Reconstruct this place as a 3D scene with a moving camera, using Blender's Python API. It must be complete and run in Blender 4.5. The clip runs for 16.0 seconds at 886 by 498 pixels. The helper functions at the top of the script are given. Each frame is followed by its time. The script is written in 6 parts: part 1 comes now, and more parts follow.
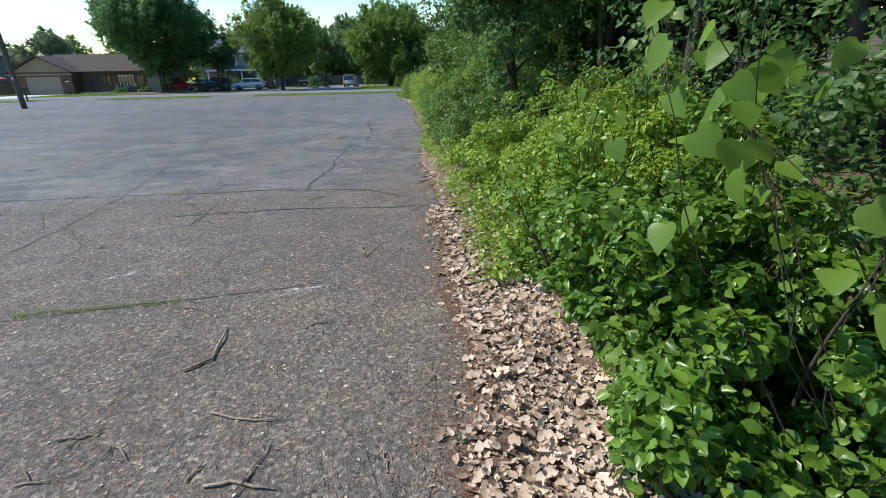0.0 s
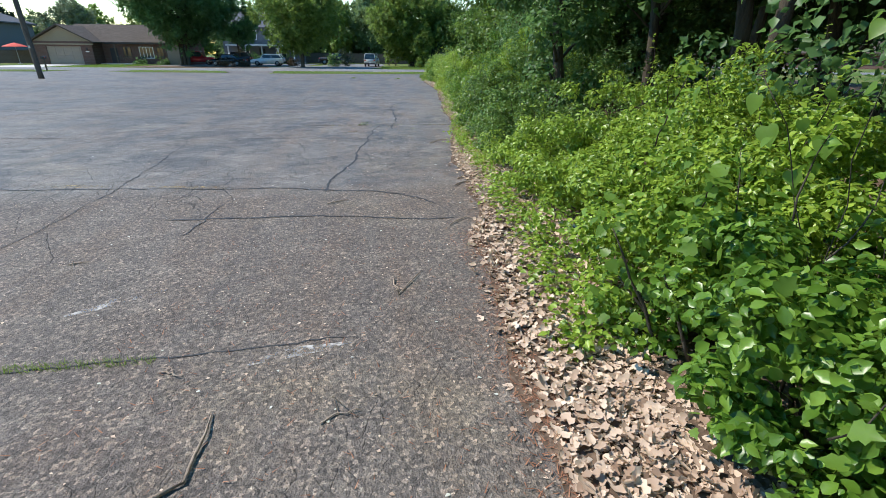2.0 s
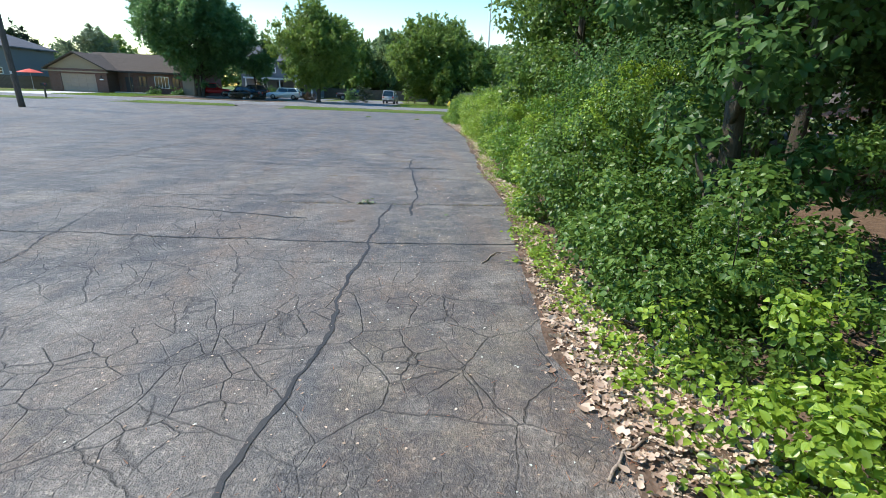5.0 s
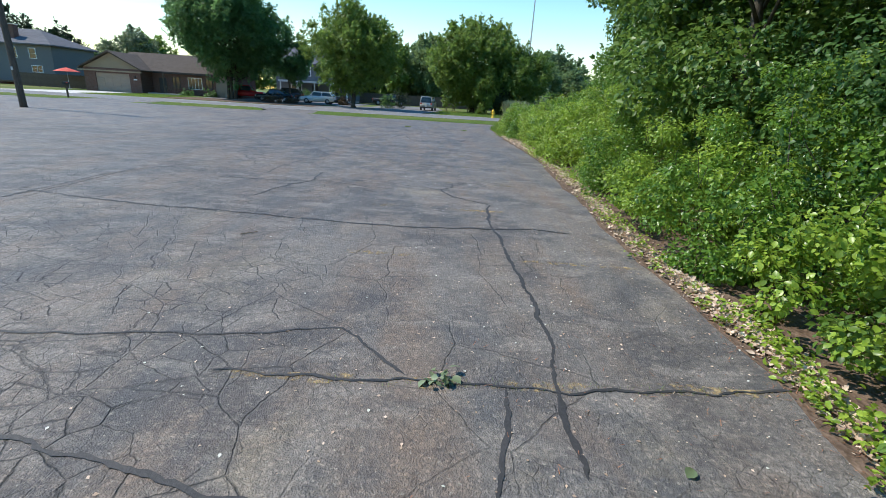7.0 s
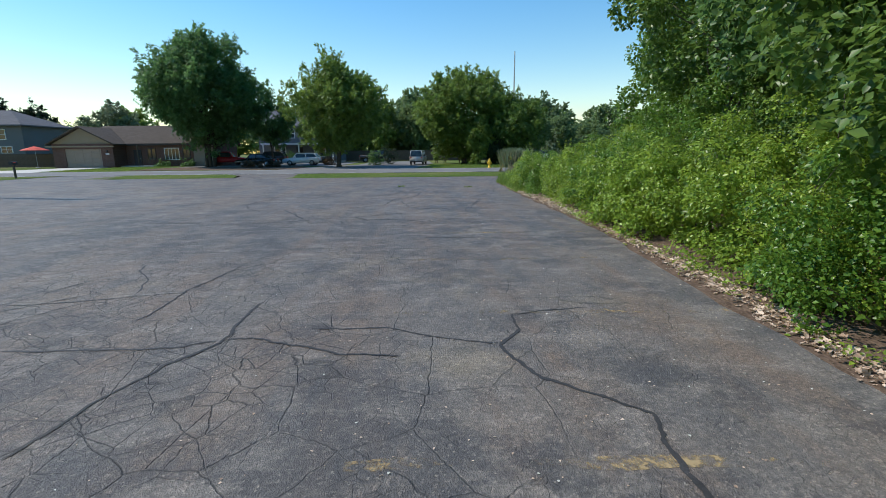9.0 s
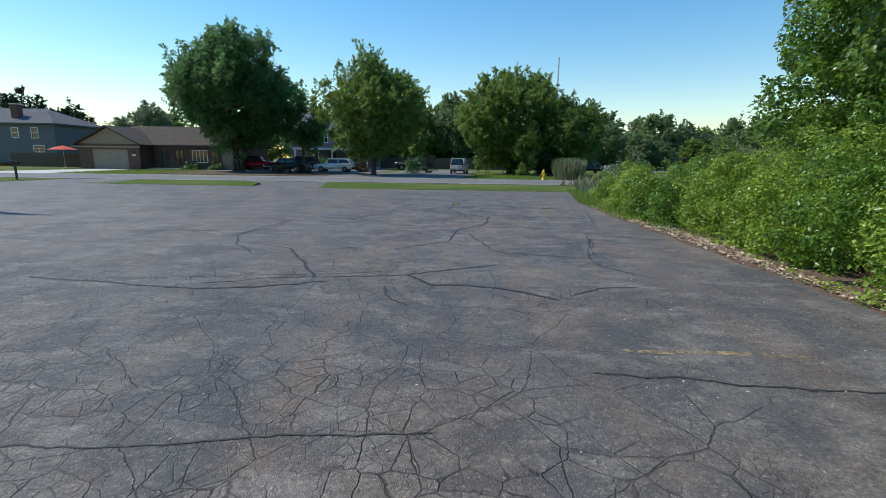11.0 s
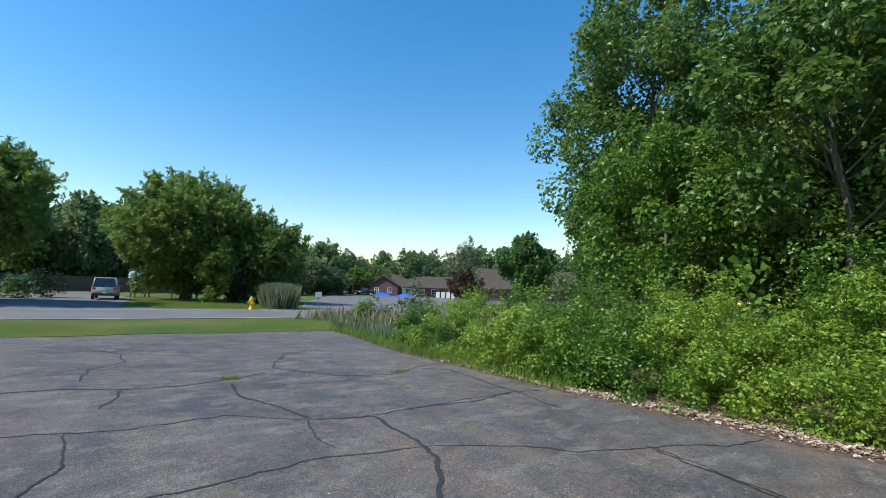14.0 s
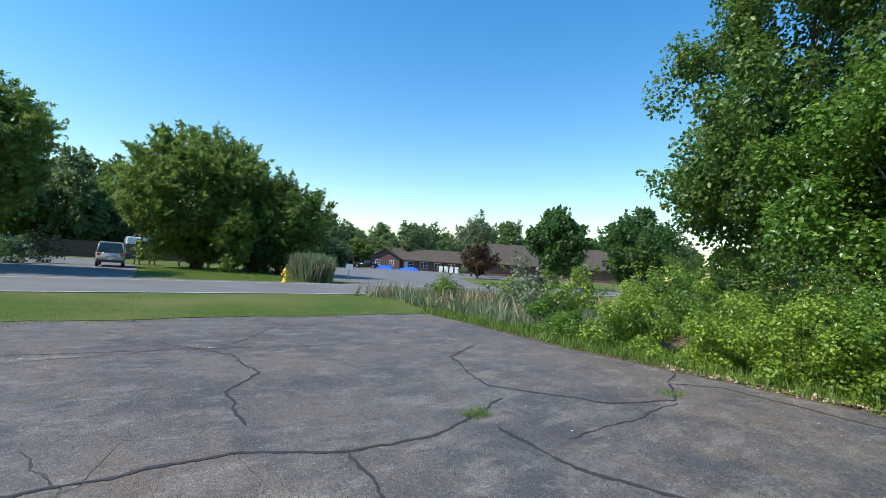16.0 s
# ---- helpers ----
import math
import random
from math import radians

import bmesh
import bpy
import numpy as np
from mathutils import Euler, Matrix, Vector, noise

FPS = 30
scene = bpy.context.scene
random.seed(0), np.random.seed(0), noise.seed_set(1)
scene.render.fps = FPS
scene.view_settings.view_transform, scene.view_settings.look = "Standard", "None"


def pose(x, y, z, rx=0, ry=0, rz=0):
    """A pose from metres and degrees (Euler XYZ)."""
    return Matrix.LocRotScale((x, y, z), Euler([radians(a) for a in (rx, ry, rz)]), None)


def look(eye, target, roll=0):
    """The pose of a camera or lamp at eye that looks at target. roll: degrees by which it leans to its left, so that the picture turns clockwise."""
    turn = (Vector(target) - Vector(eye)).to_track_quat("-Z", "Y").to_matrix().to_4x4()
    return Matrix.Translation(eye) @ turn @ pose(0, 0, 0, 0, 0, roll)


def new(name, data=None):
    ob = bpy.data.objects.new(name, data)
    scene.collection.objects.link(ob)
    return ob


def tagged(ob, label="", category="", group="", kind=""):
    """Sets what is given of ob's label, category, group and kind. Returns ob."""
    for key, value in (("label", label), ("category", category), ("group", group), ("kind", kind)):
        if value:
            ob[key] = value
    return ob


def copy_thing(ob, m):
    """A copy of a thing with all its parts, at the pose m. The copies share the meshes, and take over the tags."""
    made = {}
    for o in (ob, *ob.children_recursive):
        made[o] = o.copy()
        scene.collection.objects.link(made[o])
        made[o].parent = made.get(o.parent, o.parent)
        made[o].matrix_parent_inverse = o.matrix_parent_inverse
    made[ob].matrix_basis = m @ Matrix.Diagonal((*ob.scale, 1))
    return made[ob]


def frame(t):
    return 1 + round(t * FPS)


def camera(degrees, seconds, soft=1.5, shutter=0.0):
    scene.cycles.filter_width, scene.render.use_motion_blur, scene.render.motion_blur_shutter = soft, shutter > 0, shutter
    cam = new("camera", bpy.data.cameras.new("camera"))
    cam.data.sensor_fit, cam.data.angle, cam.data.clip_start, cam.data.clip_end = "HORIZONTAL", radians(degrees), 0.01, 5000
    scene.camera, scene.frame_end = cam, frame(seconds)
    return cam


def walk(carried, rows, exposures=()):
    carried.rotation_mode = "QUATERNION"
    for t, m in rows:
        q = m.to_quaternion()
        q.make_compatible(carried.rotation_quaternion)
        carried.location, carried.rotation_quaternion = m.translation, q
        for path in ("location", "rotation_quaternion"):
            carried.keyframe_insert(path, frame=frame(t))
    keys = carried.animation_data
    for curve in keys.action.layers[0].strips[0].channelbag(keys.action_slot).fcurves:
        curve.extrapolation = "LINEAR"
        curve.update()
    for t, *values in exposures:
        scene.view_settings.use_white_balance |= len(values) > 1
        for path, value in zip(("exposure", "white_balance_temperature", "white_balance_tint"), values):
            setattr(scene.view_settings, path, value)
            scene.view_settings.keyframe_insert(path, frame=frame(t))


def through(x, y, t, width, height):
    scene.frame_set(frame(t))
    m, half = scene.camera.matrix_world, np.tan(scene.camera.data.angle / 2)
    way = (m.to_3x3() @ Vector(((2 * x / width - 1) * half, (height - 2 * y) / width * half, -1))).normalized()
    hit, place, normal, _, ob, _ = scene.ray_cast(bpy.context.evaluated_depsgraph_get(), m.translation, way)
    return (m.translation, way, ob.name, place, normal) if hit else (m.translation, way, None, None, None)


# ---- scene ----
cam = camera(88.0, 16.0, soft=0.75)
PATH = [
    (0, (0.12, -9.441, 1.475), (0.43, -7.598, 0.765), -1.2),
    (0.5, (0.097, -9.414, 1.46), (0.35, -7.577, 0.71), -0.7),
    (1, (0.042, -9.339, 1.453), (0.285, -7.51, 0.682), 0.1),
    (1.5, (-0.039, -8.989, 1.467), (0.209, -7.16, 0.697), 0.5),
    (2, (-0.011, -8.437, 1.509), (0.239, -6.611, 0.734), 0.6),
    (2.5, (0.078, -7.832, 1.537), (0.33, -5.999, 0.776), 0.8),
    (3, (0.198, -7.231, 1.562), (0.454, -5.382, 0.843), 2.1),
    (3.5, (0.169, -6.606, 1.581), (0.429, -4.753, 0.875), 2.9),
    (4, (0.118, -5.839, 1.576), (0.377, -3.976, 0.897), 2.8),
    (4.5, (0.097, -4.962, 1.589), (0.337, -3.086, 0.937), 2.5),
    (7, (-0.538, 0.412, 1.581), (-0.452, 2.311, 0.96), 3.5),
    (7.5, (-0.698, 1.679, 1.631), (-0.625, 3.592, 1.053), 3.5),
    (8, (-0.832, 2.716, 1.62), (-0.749, 4.643, 1.093), 1.6),
    (8.5, (-0.898, 3.915, 1.627), (-0.782, 5.855, 1.154), -0.2),
    (9, (-0.937, 5.131, 1.602), (-0.832, 7.084, 1.185), -0.5),
    (9.5, (-1.17, 6.428, 1.576), (-1.112, 8.384, 1.161), -0.4),
    (12, (-2.662, 12.996, 1.625), (-2.693, 14.978, 1.359), 1.0),
    (12.5, (-3.076, 14.229, 1.69), (-2.852, 16.213, 1.565), 1.8),
    (13, (-3.385, 15.545, 1.72), (-2.717, 17.429, 1.677), 2.8),
    (13.5, (-3.858, 16.772, 1.697), (-2.739, 18.427, 1.785), 2.9),
    (14, (-4.274, 18.037, 1.701), (-2.987, 19.557, 1.885), 2.3),
    (14.5, (-4.56, 19.334, 1.674), (-3.16, 20.749, 1.865), 2.2),
    (15, (-4.912, 20.705, 1.659), (-3.5, 22.11, 1.836), 2.5),
    (15.5, (-5.124, 22.087, 1.6), (-3.699, 23.482, 1.767), 2.9),
    (16, (-5.355, 23.418, 1.559), (-4.014, 24.901, 1.633), 3.7),
]
EXPOSURES = [(t, e + 0.06) for t, e in ((0, 0.46), (2, 0.6), (3, 0.7), (4, 0.74), (5.8, 0.66), (7, 0.5), (8, 0.36), (9, 0.08), (11.8, 0.02), (12.5, -0.1), (13, -0.38), (13.5, -0.2), (14, 0.25), (14.5, 0.36), (15, 0.42), (16, 0.38))]
walk(cam, [(t, look(eye, target, roll)) for t, eye, target, roll in PATH], EXPOSURES)

# ---- world and sun ----
SUN_TO = Vector((-0.962, 0.272, 0)).normalized()
SUN_EL = radians(50)
SUN_DIR = Vector((SUN_TO.x * math.cos(SUN_EL), SUN_TO.y * math.cos(SUN_EL), math.sin(SUN_EL)))

world = bpy.data.worlds.new("sky")
scene.world = world
world.use_nodes = True
wn = world.node_tree
sky = wn.nodes.new("ShaderNodeTexSky")
sky.sky_type = "NISHITA"
sky.sun_disc = False
sky.sun_elevation = SUN_EL
sky.sun_rotation = math.atan2(SUN_TO.x, SUN_TO.y)
sky.air_density = 1.4
sky.dust_density = 0.0
sky.ozone_density = 3.0
rich = wn.nodes.new("ShaderNodeHueSaturation")
rich.inputs["Saturation"].default_value = 1.38
wn.links.new(sky.outputs[0], rich.inputs["Color"])
wn.links.new(rich.outputs[0], wn.nodes["Background"].inputs[0])
wn.nodes["Background"].inputs[1].default_value = 0.15

sun_data = bpy.data.lights.new("sun", "SUN")
sun_data.energy = 4.2
sun_data.angle = radians(0.53)
sun_data.color = (1.0, 0.95, 0.87)
sun = new("sun", sun_data)
sun.matrix_world = look(SUN_DIR * 80, (0, 0, 0))

# ---- materials ----


class Nodes:
    """A short hand for building one material's node tree."""

    def __init__(self, name):
        self.mat = bpy.data.materials.new(name)
        self.mat.use_nodes = True
        self.t = self.mat.node_tree
        self.bsdf = self.t.nodes["Principled BSDF"]
        self.out = self.t.nodes["Material Output"]

    def add(self, kind, **values):
        n = self.t.nodes.new(kind)
        for k, v in values.items():
            if k in n.inputs:
                n.inputs[k].default_value = v
        return n

    def link(self, a, b):
        self.t.links.new(a, b)

    def coords(self, world_space=False):
        if world_space:
            return self.t.nodes.new("ShaderNodeNewGeometry").outputs["Position"]
        return self.t.nodes.new("ShaderNodeTexCoord").outputs["Object"]

    def noise(self, co, scale, detail=4.0, rough=0.55, distortion=0.0):
        n = self.add("ShaderNodeTexNoise", Scale=scale, Detail=detail, Roughness=rough, Distortion=distortion)
        self.link(co, n.inputs["Vector"])
        return n.outputs["Fac"]

    def voronoi(self, co, scale, feature="F1", out="Distance", randomness=1.0):
        n = self.add("ShaderNodeTexVoronoi", Scale=scale, Randomness=randomness)
        n.feature = feature
        self.link(co, n.inputs["Vector"])
        return n.outputs[out]

    def ramp(self, fac, stops):
        n = self.t.nodes.new("ShaderNodeValToRGB")
        while len(n.color_ramp.elements) < len(stops):
            n.color_ramp.elements.new(0.5)
        for e, (pos, col) in zip(n.color_ramp.elements, stops):
            e.position = pos
            e.color = (*col, 1) if len(col) == 3 else col
        self.link(fac, n.inputs[0])
        return n.outputs[0]

    def step(self, fac, lo, hi, a=0.0, b=1.0):
        n = self.t.nodes.new("ShaderNodeMapRange")
        n.inputs["From Min"].default_value, n.inputs["From Max"].default_value = lo, hi
        n.inputs["To Min"].default_value, n.inputs["To Max"].default_value = a, b
        self.link(fac, n.inputs[0])
        return n.outputs[0]

    def math(self, op, a, b=0.0):
        n = self.t.nodes.new("ShaderNodeMath")
        n.operation = op
        for i, v in enumerate((a, b)):
            if isinstance(v, (int, float)):
                n.inputs[i].default_value = v
            else:
                self.link(v, n.inputs[i])
        return n.outputs[0]

    def mix(self, fac, a, b, blend="MIX"):
        n = self.t.nodes.new("ShaderNodeMix")
        n.data_type, n.blend_type = "RGBA", blend
        for i, v in ((0, fac), (6, a), (7, b)):
            if isinstance(v, (int, float)):
                n.inputs[i].default_value = v
            elif isinstance(v, tuple):
                n.inputs[i].default_value = (*v, 1)
            else:
                self.link(v, n.inputs[i])
        return n.outputs[2]

    def warp(self, co, scale, amount):
        n = self.add("ShaderNodeTexNoise", Scale=scale, Detail=3.0)
        self.link(co, n.inputs["Vector"])
        v = self.t.nodes.new("ShaderNodeVectorMath")
        v.operation = "MULTIPLY_ADD"
        self.link(n.outputs["Color"], v.inputs[0])
        v.inputs[1].default_value = (amount,) * 3
        self.link(co, v.inputs[2])
        return v.outputs[0]

    def bump(self, height, strength=0.4, distance=0.01):
        n = self.add("ShaderNodeBump", Strength=strength, Distance=distance)
        self.link(height, n.inputs["Height"])
        self.link(n.outputs[0], self.bsdf.inputs["Normal"])

    def done(self, color=None, rough=0.8, spec=0.3, metal=0.0):
        if color is not None:
            self.link(color, self.bsdf.inputs["Base Color"])
        if isinstance(rough, (int, float)):
            self.bsdf.inputs["Roughness"].default_value = rough
        else:
            self.link(rough, self.bsdf.inputs["Roughness"])
        self.bsdf.inputs["Specular IOR Level"].default_value = spec
        self.bsdf.inputs["Metallic"].default_value = metal
        return self.mat


def shade(c, k):
    return tuple(min(1.0, v * k) for v in c)


def plain(name, color, rough=0.7, var=0.25, big=1.5, fine=30.0, bump=0.15, spec=0.3, metal=0.0):
    """Paint, metal, concrete and the like: two scales of variation and a fine relief."""
    n = Nodes(name)
    co = n.coords()
    a, b = n.noise(co, big), n.noise(co, fine, 6)
    m = n.math("ADD", n.math("MULTIPLY", a, 0.6), n.math("MULTIPLY", b, 0.4))
    col = n.ramp(m, [(0.3, shade(color, 1 - var)), (0.7, shade(color, 1 + var))])
    n.bump(b, bump)
    return n.done(col, n.step(a, 0.3, 0.7, rough * 0.85, min(1, rough * 1.1)), spec, metal)


def leaf_mat(name, dark, mid, light, through=0.35, rough=0.5):
    """Leaves: every leaf its own green, light passing through the blade."""
    n = Nodes(name)
    rnd = n.t.nodes.new("ShaderNodeNewGeometry").outputs["Random Per Island"]
    co = n.coords(True)
    big = n.noise(co, 0.9, 2)
    m = n.math("ADD", n.math("MULTIPLY", rnd, 0.65), n.math("MULTIPLY", big, 0.35))
    col = n.ramp(m, [(0.12, dark), (0.5, mid), (0.88, light)])
    vein = n.noise(co, 60, 2)
    col = n.mix(n.math("MULTIPLY", vein, 0.3), col, shade(mid, 0.55))
    n.done(col, rough, 0.35)
    tr = n.t.nodes.new("ShaderNodeBsdfTranslucent")
    n.link(n.mix(0.5, col, shade(light, 1.5)), tr.inputs[0])
    mx = n.t.nodes.new("ShaderNodeMixShader")
    mx.inputs[0].default_value = through
    n.link(n.bsdf.outputs[0], mx.inputs[1])
    n.link(tr.outputs[0], mx.inputs[2])
    n.link(mx.outputs[0], n.out.inputs[0])
    return n.mat


def asphalt_mat():
    n = Nodes("asphalt_weathered")
    co = n.coords(True)
    sep = n.t.nodes.new("ShaderNodeSeparateXYZ")
    n.link(n.warp(co, 0.8, 0.5), sep.inputs[0])
    x, y = sep.outputs[0], sep.outputs[1]
    wide = n.noise(co, 0.22, 4, 0.6)
    lane_map = n.t.nodes.new("ShaderNodeMapping")
    lane_map.inputs["Scale"].default_value = (1.0, 0.12, 1.0)
    n.link(co, lane_map.inputs[0])
    lane = n.noise(lane_map.outputs[0], 1.4, 5, 0.65)
    scuff_map = n.t.nodes.new("ShaderNodeMapping")
    scuff_map.inputs["Scale"].default_value = (0.55, 1.0, 1.0)
    scuff_map.inputs["Rotation"].default_value = (0, 0, radians(12))
    n.link(co, scuff_map.inputs[0])
    scuff = n.noise(scuff_map.outputs[0], 2.6, 6, 0.7)
    stone = n.voronoi(co, 62, out="Color")
    grit = n.voronoi(co, 120)
    coarse = n.noise(co, 26, 4, 0.75)
    pit = n.noise(co, 70, 3, 0.7)
    fine = n.noise(co, 210, 2)
    # beyond the first long crack the lot was once seal-coated: smoother and bluer
    coat = n.step(y, -3.0, -2.3)
    base = n.ramp(wide, [(0.3, (0.158, 0.14, 0.125)), (0.5, (0.182, 0.162, 0.143)), (0.72, (0.21, 0.188, 0.165))])
    base = n.mix(n.math("MULTIPLY", coat, 0.4), base, (0.158, 0.146, 0.134))
    # seal coat left in soft-edged sheets, worn to brown aggregate between them
    base = n.mix(n.math("MULTIPLY", n.step(n.noise(n.warp(co, 0.5, 0.8), 0.42, 7, 0.7), 0.46, 0.56), n.step(coat, 0, 1, 0.2, 0.85)), base, (0.11, 0.108, 0.108))
    # gradually darker from y 7 to 15, more so towards +x
    base = n.mix(n.math("MULTIPLY", n.step(y, 7.0, 15.0, 0, 0.5), n.step(x, -9.0, 0.0, 0.45, 1)), base, (0.092, 0.093, 0.095))
    base = n.mix(n.step(lane, 0.45, 0.62, 0, 0.7), base, (0.2, 0.143, 0.103))
    base = n.mix(n.step(n.noise(co, 0.31, 6, 0.66), 0.5, 0.62, 0, 0.6), base, (0.195, 0.148, 0.115))
    base = n.mix(n.step(n.noise(co, 1.6, 7, 0.75), 0.5, 0.7, 0, 0.6), base, (0.235, 0.2, 0.162))
    # weathered in sheets: slate-dark coating with frayed edges beside pale bare aggregate
    base = n.mix(n.math("MULTIPLY", n.step(n.noise(n.warp(co, 1.1, 0.7), 0.85, 8, 0.74), 0.49, 0.57), n.step(coat, 0, 1, 0.12, 0.62)), base, (0.072, 0.071, 0.074))
    base = n.mix(n.math("MULTIPLY", n.step(n.noise(n.warp(co, 0.9, 0.8), 1.15, 8, 0.76), 0.55, 0.62), n.step(coat, 0, 1, 0.3, 0.5)), base, (0.225, 0.2, 0.17))
    base = n.mix(n.step(scuff, 0.51, 0.63, 0, 0.62), base, (0.27, 0.242, 0.21))
    base = n.mix(n.step(n.noise(co, 4.5, 6, 0.75), 0.5, 0.68, 0, 0.55), base, (0.07, 0.068, 0.068))
    base = n.mix(n.step(n.noise(n.warp(co, 0.6, 0.9), 0.55, 7, 0.72), 0.56, 0.68, 0, 0.5), base, (0.28, 0.235, 0.165))
    base = n.mix(n.step(coat, 0, 1, 0.3, 0), base, (0.15, 0.108, 0.085))
    base = n.mix(n.step(n.noise(co, 34, 2, 0.6), 0.63, 0.68, 0, 0.6), base, (0.33, 0.3, 0.25))
    base = n.mix(n.step(n.noise(n.warp(co, 6, 0.1), 19, 4, 0.7), 0.6, 0.68, 0, 0.55), base, (0.055, 0.053, 0.052))
    lum = n.t.nodes.new("ShaderNodeRGBToBW")
    n.link(stone, lum.inputs[0])
    grain = n.ramp(lum.outputs[0], [(0.15, (0.42, 0.41, 0.4)), (0.5, (0.95, 0.94, 0.92)), (0.72, (1.2, 1.16, 1.1)), (0.88, (2.3, 2.15, 1.95))])
    base = n.mix(n.step(coat, 0, 1, 0.85, 0.38), base, grain, "MULTIPLY")
    base = n.mix(n.step(coat, 0, 1, 0.75, 0.4), base, n.ramp(coarse, [(0.34, (0.55, 0.55, 0.55)), (0.5, (0.98, 0.98, 0.98)), (0.68, (1.5, 1.47, 1.42))]), "MULTIPLY")
    base = n.mix(n.math("MULTIPLY", n.step(pit, 0.36, 0.5, 0.65, 0), n.step(coat, 0, 1, 1, 0.55)), base, (0.04, 0.037, 0.034))
    base = n.mix(n.math("MULTIPLY", n.step(fine, 0.35, 0.6, 0.35, 0), n.step(coat, 0, 1, 1, 0.5)), base, (0.05, 0.046, 0.043))
    # a network of fine cracks, open where the lot is most worn
    worn = n.math("MULTIPLY", n.math("SUBTRACT", n.noise(co, 0.3, 3), 0.5), 1.4)
    worn = n.math("ADD", worn, n.step(x, -3.6, 1.4, 0.72, 0.2))
    worn = n.math("SUBTRACT", worn, n.step(y, 17.0, 21.0, 0, 0.55))
    worn = n.math("SUBTRACT", worn, n.step(y, -4.5, -1.5, 0.25, 0))
    gap = n.step(n.noise(co, 1.3, 4, 0.6), 0.36, 0.52, 0.15, 1)

    def cells(warp_scale, warp, scale, lo, hi):
        return n.step(n.voronoi(n.warp(n.warp(co, warp_scale, warp), 11.0, 0.035), scale, "DISTANCE_TO_EDGE"), lo, hi, 1, 0)

    big = n.math("MULTIPLY", cells(1.3, 0.2, 1.3, 0.003, 0.010), n.step(worn, 0.15, 0.4))
    mid = n.math("MULTIPLY", n.math("MULTIPLY", cells(2.4, 0.06, 3.8, 0.005, 0.026), gap), n.step(worn, 0.36, 0.52))
    small = n.math("MULTIPLY", n.math("MULTIPLY", cells(3.1, 0.04, 7.0, 0.006, 0.036), gap), n.step(worn, 0.5, 0.7))
    hair = n.math("MULTIPLY", cells(4.3, 0.1, 9.5, 0.008, 0.045), n.step(n.noise(co, 2.3, 3), 0.47, 0.58))
    cracks = n.math("MAXIMUM", n.math("MAXIMUM", n.math("MULTIPLY", big, 0.75), mid), n.math("MAXIMUM", n.math("MULTIPLY", small, 0.7), n.math("MULTIPLY", hair, 0.38)))
    col = n.mix(n.math("MULTIPLY", cracks, 0.72), base, (0.022, 0.021, 0.02))
    h = n.math("SUBTRACT", n.math("ADD", n.math("MULTIPLY", grit, 0.6), n.math("ADD", n.math("MULTIPLY", pit, 0.9), coarse)), n.math("MULTIPLY", cracks, 1.2))
    n.bump(h, 0.9, 0.008)
    return n.done(col, n.step(coat, 0, 1, 0.78, 0.62), 0.3)


def paint_worn(name, color, cover, scale=9):
    """Road paint worn down to the asphalt: mostly gone in blotches."""
    n = Nodes(name)
    co = n.coords(True)
    a = n.noise(co, scale, 6, 0.7)
    b = n.noise(co, 1.1, 3)
    m = n.math("ADD", n.math("MULTIPLY", a, 0.6), n.math("MULTIPLY", b, 0.4))
    col = n.ramp(a, [(0.3, shade(color, 0.7)), (0.7, color)])
    n.done(col, 0.8, 0.3)
    clear = n.t.nodes.new("ShaderNodeBsdfTransparent")
    mx = n.t.nodes.new("ShaderNodeMixShader")
    n.link(n.step(m, 0.62 - cover * 0.3, 0.72 - cover * 0.3, 0, 0.85), mx.inputs[0])
    n.link(clear.outputs[0], mx.inputs[1])
    n.link(n.bsdf.outputs[0], mx.inputs[2])
    n.link(mx.outputs[0], n.out.inputs[0])
    return n.mat


def ground_mat():
    n = Nodes("turf_and_soil")
    co = n.coords(True)
    a, b, c = n.noise(co, 0.12, 4), n.noise(co, 3.0, 6, 0.7), n.noise(co, 40, 3)
    g = n.ramp(b, [(0.3, (0.05, 0.085, 0.017)), (0.55, (0.085, 0.135, 0.026)), (0.75, (0.15, 0.185, 0.05))])
    g = n.mix(n.step(a, 0.42, 0.6, 0, 0.75), g, (0.19, 0.175, 0.07))
    g = n.mix(n.step(n.noise(co, 0.9, 5, 0.7), 0.5, 0.7, 0, 0.55), g, (0.07, 0.105, 0.022))
    g = n.mix(n.step(c, 0.55, 0.8, 0, 0.5), g, (0.03, 0.05, 0.012))
    n.bump(n.math("ADD", b, c), 0.8, 0.04)
    return n.done(g, 0.95, 0.1)


def soil_mat():
    n = Nodes("leaf_mould")
    co = n.coords(True)
    b, c = n.noise(co, 6, 6, 0.7), n.voronoi(co, 28)
    g = n.ramp(b, [(0.3, (0.07, 0.047, 0.033)), (0.6, (0.16, 0.11, 0.078)), (0.8, (0.26, 0.19, 0.14))])
    n.bump(c, 0.7, 0.02)
    return n.done(g, 0.95, 0.1)


def road_mat():
    n = Nodes("road_asphalt")
    co = n.coords(True)
    a, b, c = n.noise(co, 0.3, 4), n.noise(co, 4, 5), n.noise(co, 120, 2)
    g = n.ramp(a, [(0.3, (0.135, 0.13, 0.125)), (0.7, (0.185, 0.178, 0.17))])
    g = n.mix(n.step(b, 0.5, 0.8, 0, 0.4), g, (0.14, 0.135, 0.13))
    n.bump(c, 0.4, 0.004)
    return n.done(g, 0.85, 0.3)


